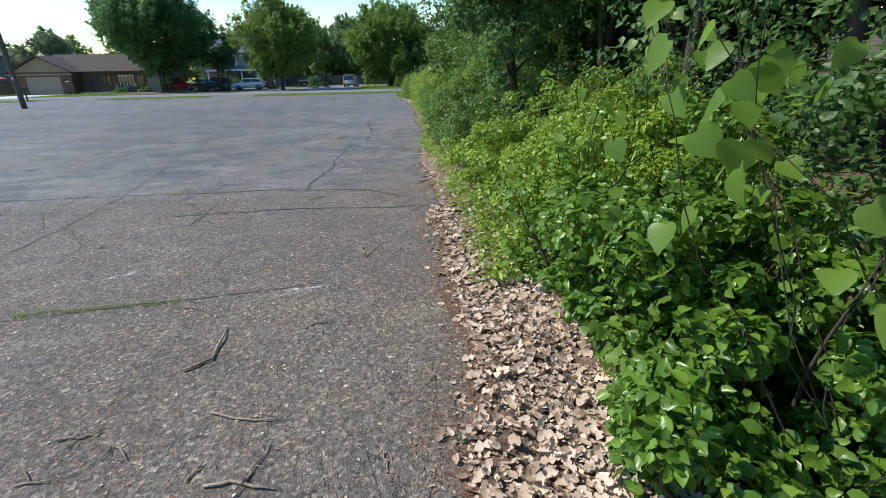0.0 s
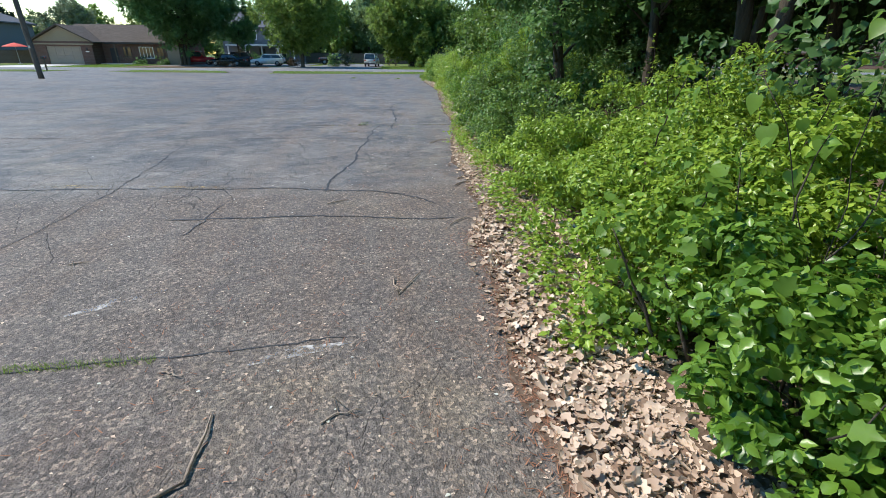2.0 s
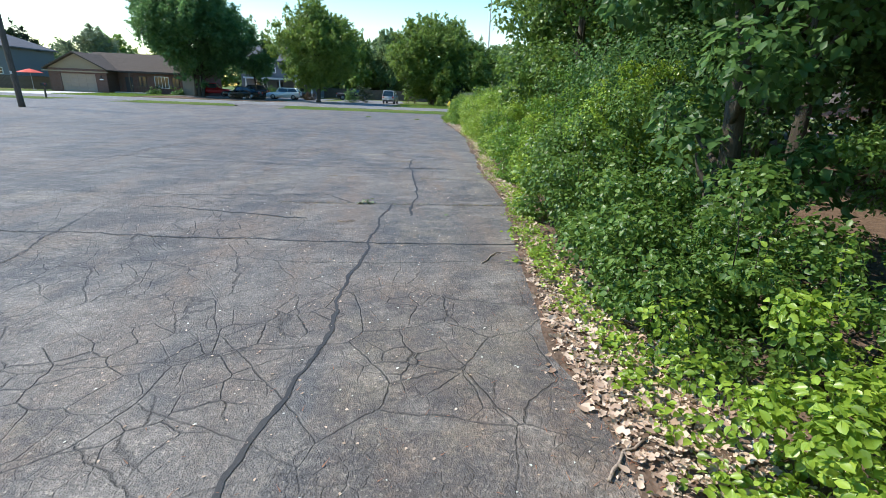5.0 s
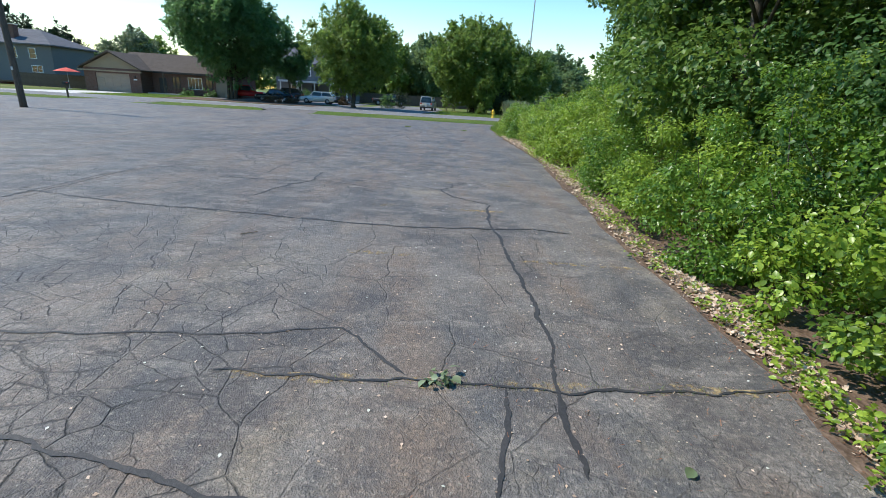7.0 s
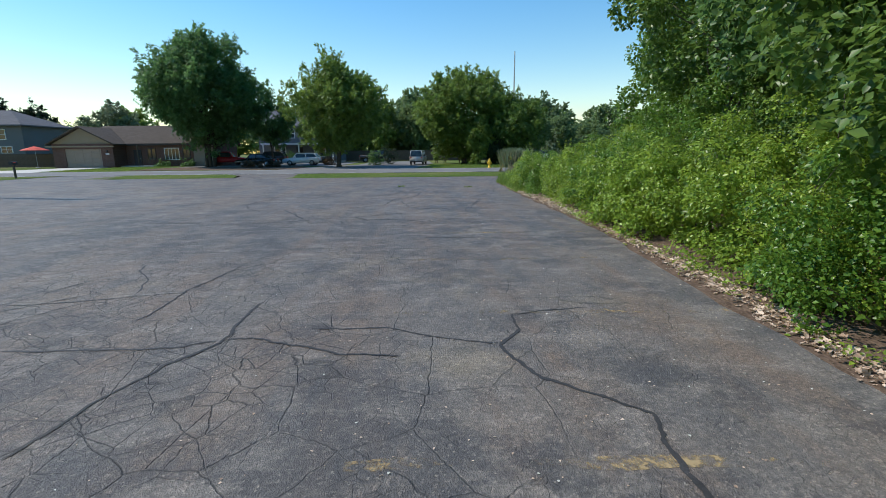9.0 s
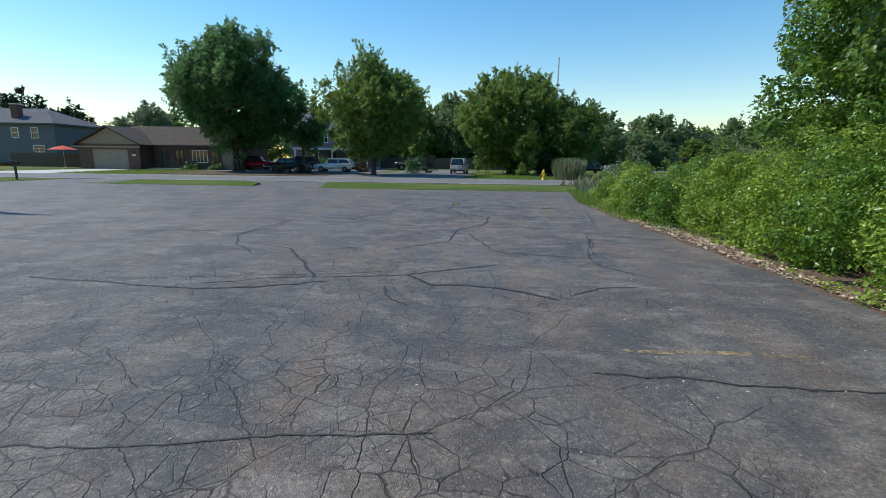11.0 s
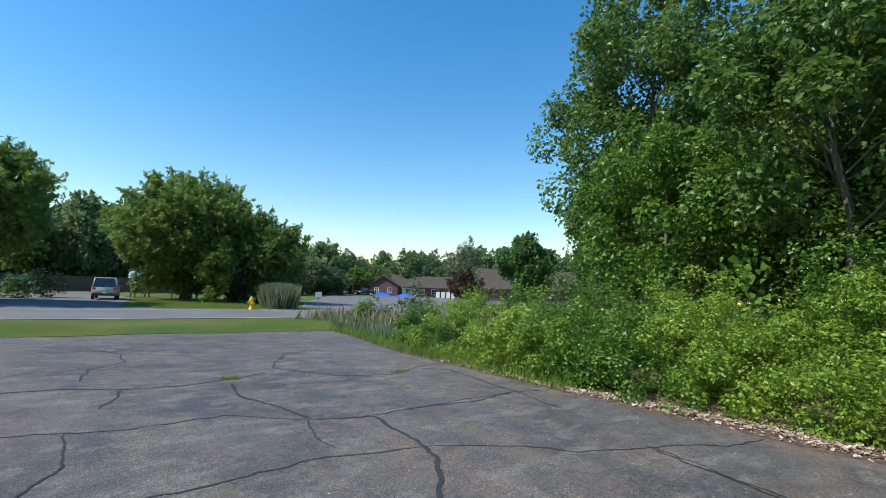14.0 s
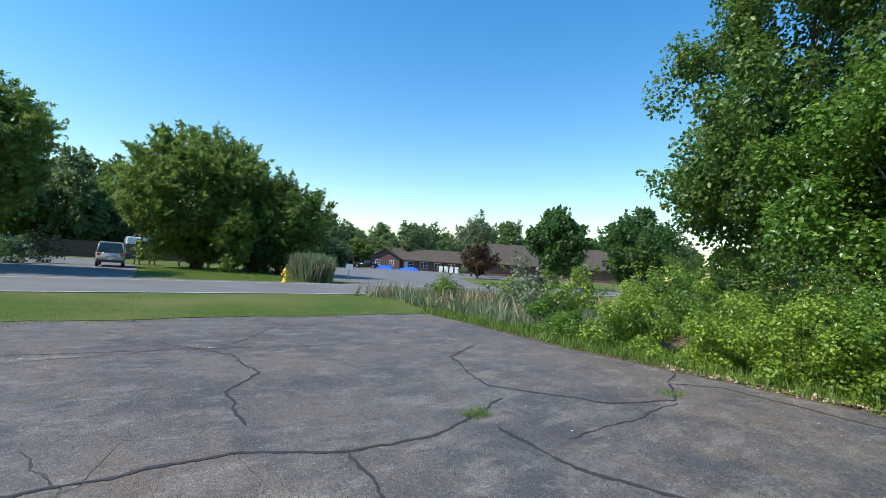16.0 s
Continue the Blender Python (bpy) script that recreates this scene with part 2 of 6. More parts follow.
def bark_mat(name, color):
    n = Nodes(name)
    co = n.coords()
    s = n.t.nodes.new("ShaderNodeMapping")
    s.inputs["Scale"].default_value = (1, 1, 0.18)
    n.link(co, s.inputs[0])
    a, b = n.noise(s.outputs[0], 22, 6, 0.7), n.noise(co, 1.2, 3)
    col = n.ramp(a, [(0.3, shade(color, 0.45)), (0.65, color), (0.85, shade(color, 1.5))])
    col = n.mix(n.math("MULTIPLY", b, 0.3), col, (0.09, 0.10, 0.06))
    n.bump(a, 0.9, 0.03)
    return n.done(col, 0.9, 0.15)


def brick_mat(name, a, b, mortar):
    n = Nodes(name)
    co = n.coords()
    t = n.add("ShaderNodeTexBrick", Scale=1.0)
    t.inputs["Color1"].default_value, t.inputs["Color2"].default_value, t.inputs["Mortar"].default_value = (*a, 1), (*b, 1), (*mortar, 1)
    t.inputs["Mortar Size"].default_value = 0.008
    t.inputs["Brick Width"].default_value, t.inputs["Row Height"].default_value = 0.21, 0.075
    mp = n.t.nodes.new("ShaderNodeMapping")
    mp.inputs["Rotation"].default_value = (radians(90), 0, 0)
    n.link(co, mp.inputs[0])
    n.link(mp.outputs[0], t.inputs["Vector"])
    col = n.mix(n.math("MULTIPLY", n.noise(co, 2.0, 4), 0.5), t.outputs["Color"], shade(a, 0.6))
    n.bump(n.noise(co, 40), 0.2)
    return n.done(col, 0.9, 0.2)


def shingle_mat(name, color):
    n = Nodes(name)
    co = n.coords()
    t = n.add("ShaderNodeTexBrick", Scale=1.0)
    t.inputs["Color1"].default_value, t.inputs["Color2"].default_value = (*shade(color, 0.8), 1), (*shade(color, 1.2), 1)
    t.inputs["Mortar"].default_value = (*shade(color, 0.5), 1)
    t.inputs["Mortar Size"].default_value = 0.012
    t.inputs["Brick Width"].default_value, t.inputs["Row Height"].default_value = 0.32, 0.14
    n.link(co, t.inputs["Vector"])
    col = n.mix(n.math("MULTIPLY", n.noise(co, 0.8, 4), 0.5), t.outputs["Color"], shade(color, 0.7))
    n.bump(n.noise(co, 60), 0.3)
    return n.done(col, 0.95, 0.15)


def siding_mat(name, color, pitch=0.18):
    n = Nodes(name)
    co = n.coords()
    w = n.add("ShaderNodeTexWave", Scale=1 / pitch / 2 / math.pi * 6.283 / 2, Distortion=0.0)
    w.wave_type, w.bands_direction, w.wave_profile = "BANDS", "Z", "SAW"
    n.link(co, w.inputs["Vector"])
    col = n.mix(n.step(w.outputs["Fac"], 0.0, 0.12, 0.5, 0), color, shade(color, 0.5))
    col = n.mix(n.math("MULTIPLY", n.noise(co, 1.1, 4), 0.35), col, shade(color, 0.75))
    n.bump(w.outputs["Fac"], 0.5, 0.02)
    return n.done(col, 0.7, 0.3)


def glass_mat(name, tint=(0.03, 0.04, 0.045)):
    n = Nodes(name)
    co = n.coords()
    col = n.ramp(n.noise(co, 1.5), [(0.3, shade(tint, 0.6)), (0.7, shade(tint, 1.5))])
    return n.done(col, 0.06, 0.6)


ASPHALT = asphalt_mat()
ROAD = road_mat()
GROUND = ground_mat()
SOIL = soil_mat()
TAR = plain("crack_sealant", (0.041, 0.039, 0.038), 0.65, 0.45, 3, 60, 0.4)
YELLOW_WORN = paint_worn("worn_yellow_paint", (0.42, 0.31, 0.16), 0.36, 14)
WHITE_WORN = paint_worn("worn_white_paint", (0.52, 0.49, 0.45), 0.41, 14)
ROAD_WHITE = paint_worn("road_edge_paint", (0.75, 0.74, 0.72), 1.3)
CONCRETE = plain("concrete", (0.5, 0.47, 0.42), 0.85, 0.15, 0.6, 50, 0.3)
DRY_LEAF = leaf_mat("dry_leaf", (0.24, 0.15, 0.1), (0.55, 0.4, 0.29), (0.8, 0.64, 0.49), 0.15, 0.8)
LEAF_HEDGE = leaf_mat("hedge_leaf", (0.04, 0.09, 0.012), (0.095, 0.19, 0.022), (0.2, 0.33, 0.048), 0.33, 0.33)
LEAF_LIME = leaf_mat("young_leaf", (0.075, 0.125, 0.015), (0.195, 0.3, 0.032), (0.36, 0.48, 0.07), 0.36, 0.35)
LEAF_BIG = leaf_mat("heart_leaf", (0.08, 0.15, 0.02), (0.14, 0.25, 0.035), (0.21, 0.34, 0.06), 0.5, 0.42)
LEAF_WOOD = leaf_mat("woodland_leaf", (0.038, 0.082, 0.014), (0.088, 0.165, 0.028), (0.18, 0.275, 0.055), 0.34, 0.4)
# dark green of lawn trees; in hedge and wood it paints in shade
LEAF_DARK = leaf_mat("dark_and_shade_leaf", (0.045, 0.1, 0.03), (0.08, 0.165, 0.045), (0.13, 0.23, 0.065), 0.45, 0.45)
LEAF_OLIVE = leaf_mat("yellowish_leaf", (0.075, 0.13, 0.026), (0.14, 0.225, 0.042), (0.23, 0.32, 0.07), 0.45, 0.45)
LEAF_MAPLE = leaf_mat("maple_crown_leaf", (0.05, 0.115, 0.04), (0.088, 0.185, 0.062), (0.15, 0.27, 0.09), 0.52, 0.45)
# two distant greens, paled and greyed: the haze is in the colour
LEAF_FAR_HAZE = leaf_mat("far_haze_leaf", (0.075, 0.125, 0.045), (0.13, 0.2, 0.075), (0.2, 0.28, 0.11), 0.5, 0.5)
LEAF_FAR_DARK_HAZE = leaf_mat("far_dark_haze_leaf", (0.06, 0.11, 0.045), (0.1, 0.165, 0.07), (0.155, 0.23, 0.1), 0.5, 0.5)
LEAF_PINE = leaf_mat("needle", (0.012, 0.028, 0.01), (0.025, 0.05, 0.018), (0.045, 0.08, 0.03), 0.1, 0.6)
LEAF_GREY = leaf_mat("silvery_leaf", (0.1, 0.14, 0.06), (0.17, 0.22, 0.11), (0.26, 0.31, 0.18), 0.25, 0.5)
LEAF_RED = leaf_mat("reddish_leaf", (0.05, 0.02, 0.015), (0.09, 0.05, 0.025), (0.13, 0.1, 0.04), 0.25, 0.5)
GRASS = leaf_mat("grass_blade", (0.075, 0.135, 0.018), (0.14, 0.23, 0.033), (0.24, 0.32, 0.07), 0.4, 0.5)
STRAW = leaf_mat("dry_stalk", (0.2, 0.16, 0.08), (0.3, 0.25, 0.13), (0.42, 0.36, 0.22), 0.2, 0.7)
PETAL = leaf_mat("white_petal", (0.55, 0.55, 0.45), (0.7, 0.7, 0.6), (0.8, 0.8, 0.72), 0.3, 0.6)
BARK = bark_mat("bark", (0.085, 0.068, 0.055))
BARK_GREY = bark_mat("grey_bark", (0.2, 0.175, 0.15))
TWIG = bark_mat("dead_twig", (0.5, 0.38, 0.29))
POLE_WOOD = bark_mat("pole_wood", (0.15, 0.12, 0.1))
FENCE_WOOD = bark_mat("fence_wood", (0.16, 0.12, 0.095))
BRICK_RED = brick_mat("red_brick", (0.135, 0.065, 0.05), (0.18, 0.09, 0.068), (0.2, 0.17, 0.145))
SHINGLE = shingle_mat("brown_shingle", (0.105, 0.085, 0.07))
SHINGLE_GREY = shingle_mat("grey_shingle", (0.14, 0.14, 0.15))
SIDING_GREY = siding_mat("grey_siding", (0.15, 0.16, 0.168))
SIDING_TAN = siding_mat("tan_siding", (0.3, 0.235, 0.155))
SIDING_BEIGE = siding_mat("beige_siding", (0.3, 0.26, 0.21))
DOOR_TAN = plain("garage_door_paint", (0.3, 0.235, 0.18), 0.6, 0.1)
WHITE_PAINT = plain("white_paint", (0.78, 0.78, 0.76), 0.55, 0.08)
DARK_PAINT = plain("dark_paint", (0.05, 0.045, 0.045), 0.5, 0.25)
GLASS = glass_mat("window_glass")
STEEL = plain("galvanised_steel", (0.45, 0.46, 0.47), 0.45, 0.15, 2, 40, 0.1, 0.5, 0.7)
RUBBER = plain("tyre_rubber", (0.025, 0.025, 0.026), 0.85, 0.2)
YELLOW_PAINT = plain("hydrant_yellow", (0.75, 0.48, 0.04), 0.5, 0.15)
RED_CLOTH = plain("red_canvas", (0.6, 0.09, 0.06), 0.85, 0.15)
BLUE_TARP = plain("blue_tarp", (0.03, 0.13, 0.62), 0.5, 0.3, 1.5, 12, 0.8)
MULCH = soil_mat()

# ---- mesh helpers ----


def link_mesh(name, verts, faces, mat, parent=None, label="", smooth=False):
    me = bpy.data.meshes.new(name)
    me.from_pydata([tuple(v) for v in verts], [], [tuple(f) for f in faces])
    me.materials.append(mat)
    if smooth:
        me.polygons.foreach_set("use_smooth", [True] * len(me.polygons))
    me.update()
    ob = new(name, me)
    if parent is not None:
        ob.parent = parent
    if label:
        ob["label"] = label
    return ob


def part(name, bm, mat, parent=None, label="", smooth=False):
    me = bpy.data.meshes.new(name)
    bmesh.ops.recalc_face_normals(bm, faces=bm.faces)
    bm.to_mesh(me)
    bm.free()
    me.materials.append(mat)
    if smooth:
        me.polygons.foreach_set("use_smooth", [True] * len(me.polygons))
    ob = new(name, me)
    if parent is not None:
        ob.parent = parent
    if label:
        ob["label"] = label
    return ob


def thing(name, m, label, category, group=""):
    e = new(name)
    e.empty_display_size = 0.3
    e.matrix_world = m
    return tagged(e, label, category, group)


def box(bm, x0, x1, y0, y1, z0, z1, bevel=0.0):
    r = bmesh.ops.create_cube(bm, size=1.0, matrix=Matrix.LocRotScale(((x0 + x1) / 2, (y0 + y1) / 2, (z0 + z1) / 2), None, (abs(x1 - x0), abs(y1 - y0), abs(z1 - z0))))
    if bevel:
        edges = {e for v in r["verts"] for e in v.link_edges}
        bmesh.ops.bevel(bm, geom=list(edges), offset=bevel, segments=2, affect="EDGES", profile=0.6)
    return bm


def boxpart(name, x0, x1, y0, y1, z0, z1, mat, parent, label="", bevel=0.012):
    return part(name, box(bmesh.new(), x0, x1, y0, y1, z0, z1, bevel), mat, parent, label)


def lathe(bm, profile, seg=14, centre=(0, 0, 0), axis="z"):
    rings = []
    for r, h in profile:
        ring = []
        for i in range(seg):
            a = 2 * math.pi * i / seg
            p = (r * math.cos(a), r * math.sin(a), h) if axis == "z" else (h, r * math.cos(a), r * math.sin(a)) if axis == "x" else (r * math.cos(a), h, r * math.sin(a))
            ring.append(bm.verts.new(Vector(p) + Vector(centre)))
        rings.append(ring)
    for a, b in zip(rings, rings[1:]):
        for i in range(seg):
            bm.faces.new((a[i], a[(i + 1) % seg], b[(i + 1) % seg], b[i]))
    bm.faces.new(rings[0][::-1])
    bm.faces.new(rings[-1])
    return bm


def prism(bm, outline, y0, y1):
    """A closed outline in x and z, drawn out along y."""
    a = [bm.verts.new((x, y0, z)) for x, z in outline]
    b = [bm.verts.new((x, y1, z)) for x, z in outline]
    bm.faces.new(a[::-1])
    bm.faces.new(b)
    for i in range(len(a)):
        j = (i + 1) % len(a)
        bm.faces.new((a[i], a[j], b[j], b[i]))
    return bm


class Tubes:
    """Tapered round limbs gathered into one mesh."""

    def __init__(self, seg=7):
        self.v, self.f, self.seg = [], [], seg

    def add(self, pts, radii):
        pts = [Vector(p) for p in pts]
        start = len(self.v)
        n = self.seg
        for i, p in enumerate(pts):
            d = (pts[min(i + 1, len(pts) - 1)] - pts[max(i - 1, 0)]).normalized()
            u = d.cross(Vector((0.31, 0.95, 0.05))).normalized()
            w = d.cross(u)
            for k in range(n):
                a = 2 * math.pi * k / n
                self.v.append(p + (u * math.cos(a) + w * math.sin(a)) * radii[i])
        for i in range(len(pts) - 1):
            for k in range(n):
                a, b = start + i * n + k, start + i * n + (k + 1) % n
                self.f.append((a, b, b + n, a + n))
        self.f.append(tuple(range(start, start + n))[::-1])
        self.f.append(tuple(range(start + (len(pts) - 1) * n, start + len(pts) * n)))

    def limb(self, a, b, r0, r1, rng, bend=0.12, steps=5):
        a, b = Vector(a), Vector(b)
        off = Vector(rng.normal(0, bend, 3)) * (b - a).length
        pts = [a.lerp(b, s) + off * (s * (1 - s) * 2) + Vector(rng.normal(0, 0.012, 3)) * (b - a).length * (0 < s < 1) for s in np.linspace(0, 1, steps)]
        self.add(pts, [r0 + (r1 - r0) * s for s in np.linspace(0, 1, steps)])
        return pts

    def link(self, name, mat, parent, label=""):
        return link_mesh(name, self.v, self.f, mat, parent, label, True)


# leaf outlines: x across, y along, z out of the blade
LEAF_SIMPLE = (np.array([(0, 0, 0), (-0.36, 0.45, 0.1), (0, 1, -0.12), (0.36, 0.45, 0.1)]), [(0, 3, 2), (0, 2, 1)])
LEAF_OVAL = (np.array([(0, 0, 0), (-0.3, 0.25, 0.09), (-0.33, 0.6, 0.07), (0, 1, -0.14), (0.33, 0.6, 0.07), (0.3, 0.25, 0.09), (0, 0.5, 0.0)]),
             [(0, 6, 2, 1), (6, 3, 2), (0, 5, 4, 6), (6, 4, 3)])
LEAF_CURL = (np.array([(0, 0, 0), (0.03, 0.35, -0.04), (-0.02, 0.7, 0.03), (0.07, 1.08, 0.24), (-0.2, 0.14, 0.12), (-0.34, 0.42, 0.26), (-0.19, 0.6, 0.1), (-0.23, 0.86, 0.24),
                       (0.22, 0.13, 0.04), (0.3, 0.4, 0.02), (0.17, 0.56, 0.13), (0.22, 0.84, -0.02)]),
             [(0, 1, 5, 4), (1, 2, 6, 5), (2, 7, 6), (2, 3, 7), (0, 8, 9, 1), (1, 9, 10, 2), (2, 10, 11), (2, 11, 3)])
LEAF_SPRAY = (np.array([(0, 0, 0), (-0.5, 0.3, 0.1), (-0.16, 0.42, 0.0), (-0.42, 0.8, -0.05), (0.02, 0.7, 0.06), (0.1, 1.05, -0.15), (0.2, 0.62, 0.04), (0.55, 0.7, -0.1), (0.22, 0.36, 0.02), (0.45, 0.15, 0.12)]),
              [(0, 2, 1), (0, 4, 3), (0, 6, 5), (0, 8, 7), (0, 9, 8)])
BLADE = (np.array([(-0.06, 0, 0), (0.06, 0, 0), (0.0, 1, 0.25)]), [(0, 1, 2)])


def unit(a):
    return a / (np.linalg.norm(a, axis=-1, keepdims=True) + 1e-9)


def leaves(name, centres, points, normals, sizes, shape, mat, parent=None, label=""):
    """Many small leaves as one mesh: where each starts, where it points, which way its face looks, its length."""
    tmpl, faces = shape
    y = unit(np.asarray(points, float))
    x = unit(np.cross(y, normals))
    z = np.cross(x, y)
    basis = np.stack([x, y, z], 1)
    v = np.einsum("kj,njc->nkc", tmpl, basis) * np.asarray(sizes)[:, None, None] + np.asarray(centres)[:, None, :]
    n, k = len(v), len(tmpl)
    me = bpy.data.meshes.new(name)
    me.vertices.add(n * k)
    me.vertices.foreach_set("co", v.reshape(-1).astype(np.float32))
    loops = np.concatenate([np.array(f) for f in faces])
    lens = np.array([len(f) for f in faces])
    all_loops = (loops[None, :] + (np.arange(n) * k)[:, None]).reshape(-1)
    all_lens = np.tile(lens, n)
    me.loops.add(len(all_loops))
    me.loops.foreach_set("vertex_index", all_loops.astype(np.int32))
    me.polygons.add(len(all_lens))
    me.polygons.foreach_set("loop_start", np.concatenate([[0], np.cumsum(all_lens)[:-1]]).astype(np.int32))
    if k > 6:
        me.polygons.foreach_set("use_smooth", np.ones(len(all_lens), bool))
    me.update(calc_edges=True)
    me.materials.append(mat)
    ob = new(name, me)
    if parent is not None:
        ob.parent = parent
    if label:
        ob["label"] = label
    return ob


def sphere_dirs(rng, n):
    return unit(rng.normal(0, 1, (n, 3)))


def clump_leaves(rng, clumps, radii, per, up=0.55, flat=0.75, droop=-0.25):
    """Leaves over lumps: more on the outside of each, faces turned outward and up."""
    c = np.repeat(np.asarray(clumps), per, 0)
    r = np.repeat(np.asarray(radii), per)
    d = sphere_dirs(rng, len(c))
    rad = r * (0.45 + 0.6 * rng.random(len(c)) ** 0.5)
    pos = c + d * rad[:, None] * (1, 1, flat)
    nrm = unit(d * 0.8 + np.array((0, 0, up)) + rng.normal(0, 0.45, d.shape))
    pts = unit(np.cross(nrm, rng.normal(0, 1, d.shape)) + np.array((0, 0, droop)) + d * 0.5)
    return pos, pts, nrm


def tree(name, m, label, height, radius, base, trunk_r, seed, clumps=60, per=140, leaf=0.3, mat=None, bark=None, category="tree", group="",
         clump_r=0.24, lobes=0.25, top=0.5, trunks=1, shape=None, squash=1.0):
    """A tapered trunk with limbs and a crown of lumps of leaves with gaps; base: the height of the crown's underside."""
    rng = np.random.default_rng(seed)
    e = thing(name, m, label, category, group)
    mid, half = (height + base) / 2, (height - base) / 2
    cs, rs = [], []
    while len(cs) < clumps:
        d = sphere_dirs(rng, 1)[0]
        lob = 1 + lobes * (noise.noise(Vector(d * 2.1) + Vector((seed, 0, 0))) * 1.6)
        r = (0.45 + 0.5 * rng.random() ** 0.6) * lob
        p = np.array((d[0] * radius * r, d[1] * radius * r * squash, d[2] * half * r))
        wide = 1 - top * max(0, p[2] / half) ** 1.5 - 0.25 * max(0, -p[2] / half)
        p[:2] *= wide
        cs.append(p + (0, 0, mid))
        rs.append(radius * clump_r * rng.uniform(0.65, 1.2))
    cs, rs = np.array(cs), np.array(rs)
    wood = Tubes(8)
    for k in range(trunks):
        off = Vector((0.9 * (k - (trunks - 1) / 2), 0.2 * k, 0)) * trunk_r * 2.2
        tip = Vector((off.x * 3 + rng.normal(0, 0.04) * height, off.y + rng.normal(0, 0.04) * height, base + half * 1.5))
        pts = [off, off + Vector((0, 0, 0.25))] + [off.lerp(tip, s) + Vector(rng.normal(0, 0.012 * height, 3)) * Vector((1, 1, 0)).length * 0.5 for s in (0.2, 0.4, 0.6, 0.8, 1)]
        wood.add(pts, [trunk_r * 1.5, trunk_r * 1.1, trunk_r, trunk_r * 0.8, trunk_r * 0.6, trunk_r * 0.38, trunk_r * 0.12])
        order = rng.permutation(len(cs))[: max(7, min(26, len(cs) // 4))]
        for i in order:
            c = Vector(cs[i])
            s = min(0.95, max(0.12, (c.z - base * 0.4) / (tip.z) * 0.75))
            a = off.lerp(tip, s)
            wood.limb(a, c, trunk_r * (0.42 - 0.3 * s), 0.012 + trunk_r * 0.03, rng, 0.1)
    wood.link("trunk", bark or BARK, e)
    pos, pts, nrm = clump_leaves(rng, cs, rs, per, flat=0.95)
    # sprigs that stand out of the crown and break its outline
    heart = np.array((0, 0, mid - half * 0.25))
    far = np.argsort(-np.linalg.norm((cs - heart) / (radius, radius, half), axis=1))[: len(cs) * 2 // 3]
    sprig = np.repeat(rng.choice(far, int(len(cs) * 1.3)), 14)
    way = unit((cs[sprig] - heart) * (1, 1, 0.8) + (0, 0, radius * 0.5))
    way = unit(way + np.repeat(rng.normal(0, 0.3, (len(sprig) // 14, 3)), 14, 0))
    run = np.tile(np.linspace(0.5, 1, 14), len(sprig) // 14) * np.repeat(rng.uniform(0.9, 1.7, len(sprig) // 14), 14)
    at = cs[sprig] + way * (run * rs[sprig])[:, None] + rng.normal(0, 0.1, way.shape) * rs[sprig][:, None]
    pos, pts, nrm = np.r_[pos, at], np.r_[pts, unit(way + rng.normal(0, 0.6, way.shape))], np.r_[nrm, unit(rng.normal(0, 0.6, way.shape) + (0, 0, 0.6))]
    leaves("crown", pos, pts, nrm, leaf * rng.uniform(0.65, 1.25, len(pos)), shape or LEAF_SPRAY, mat or LEAF_WOOD, e)
    return e


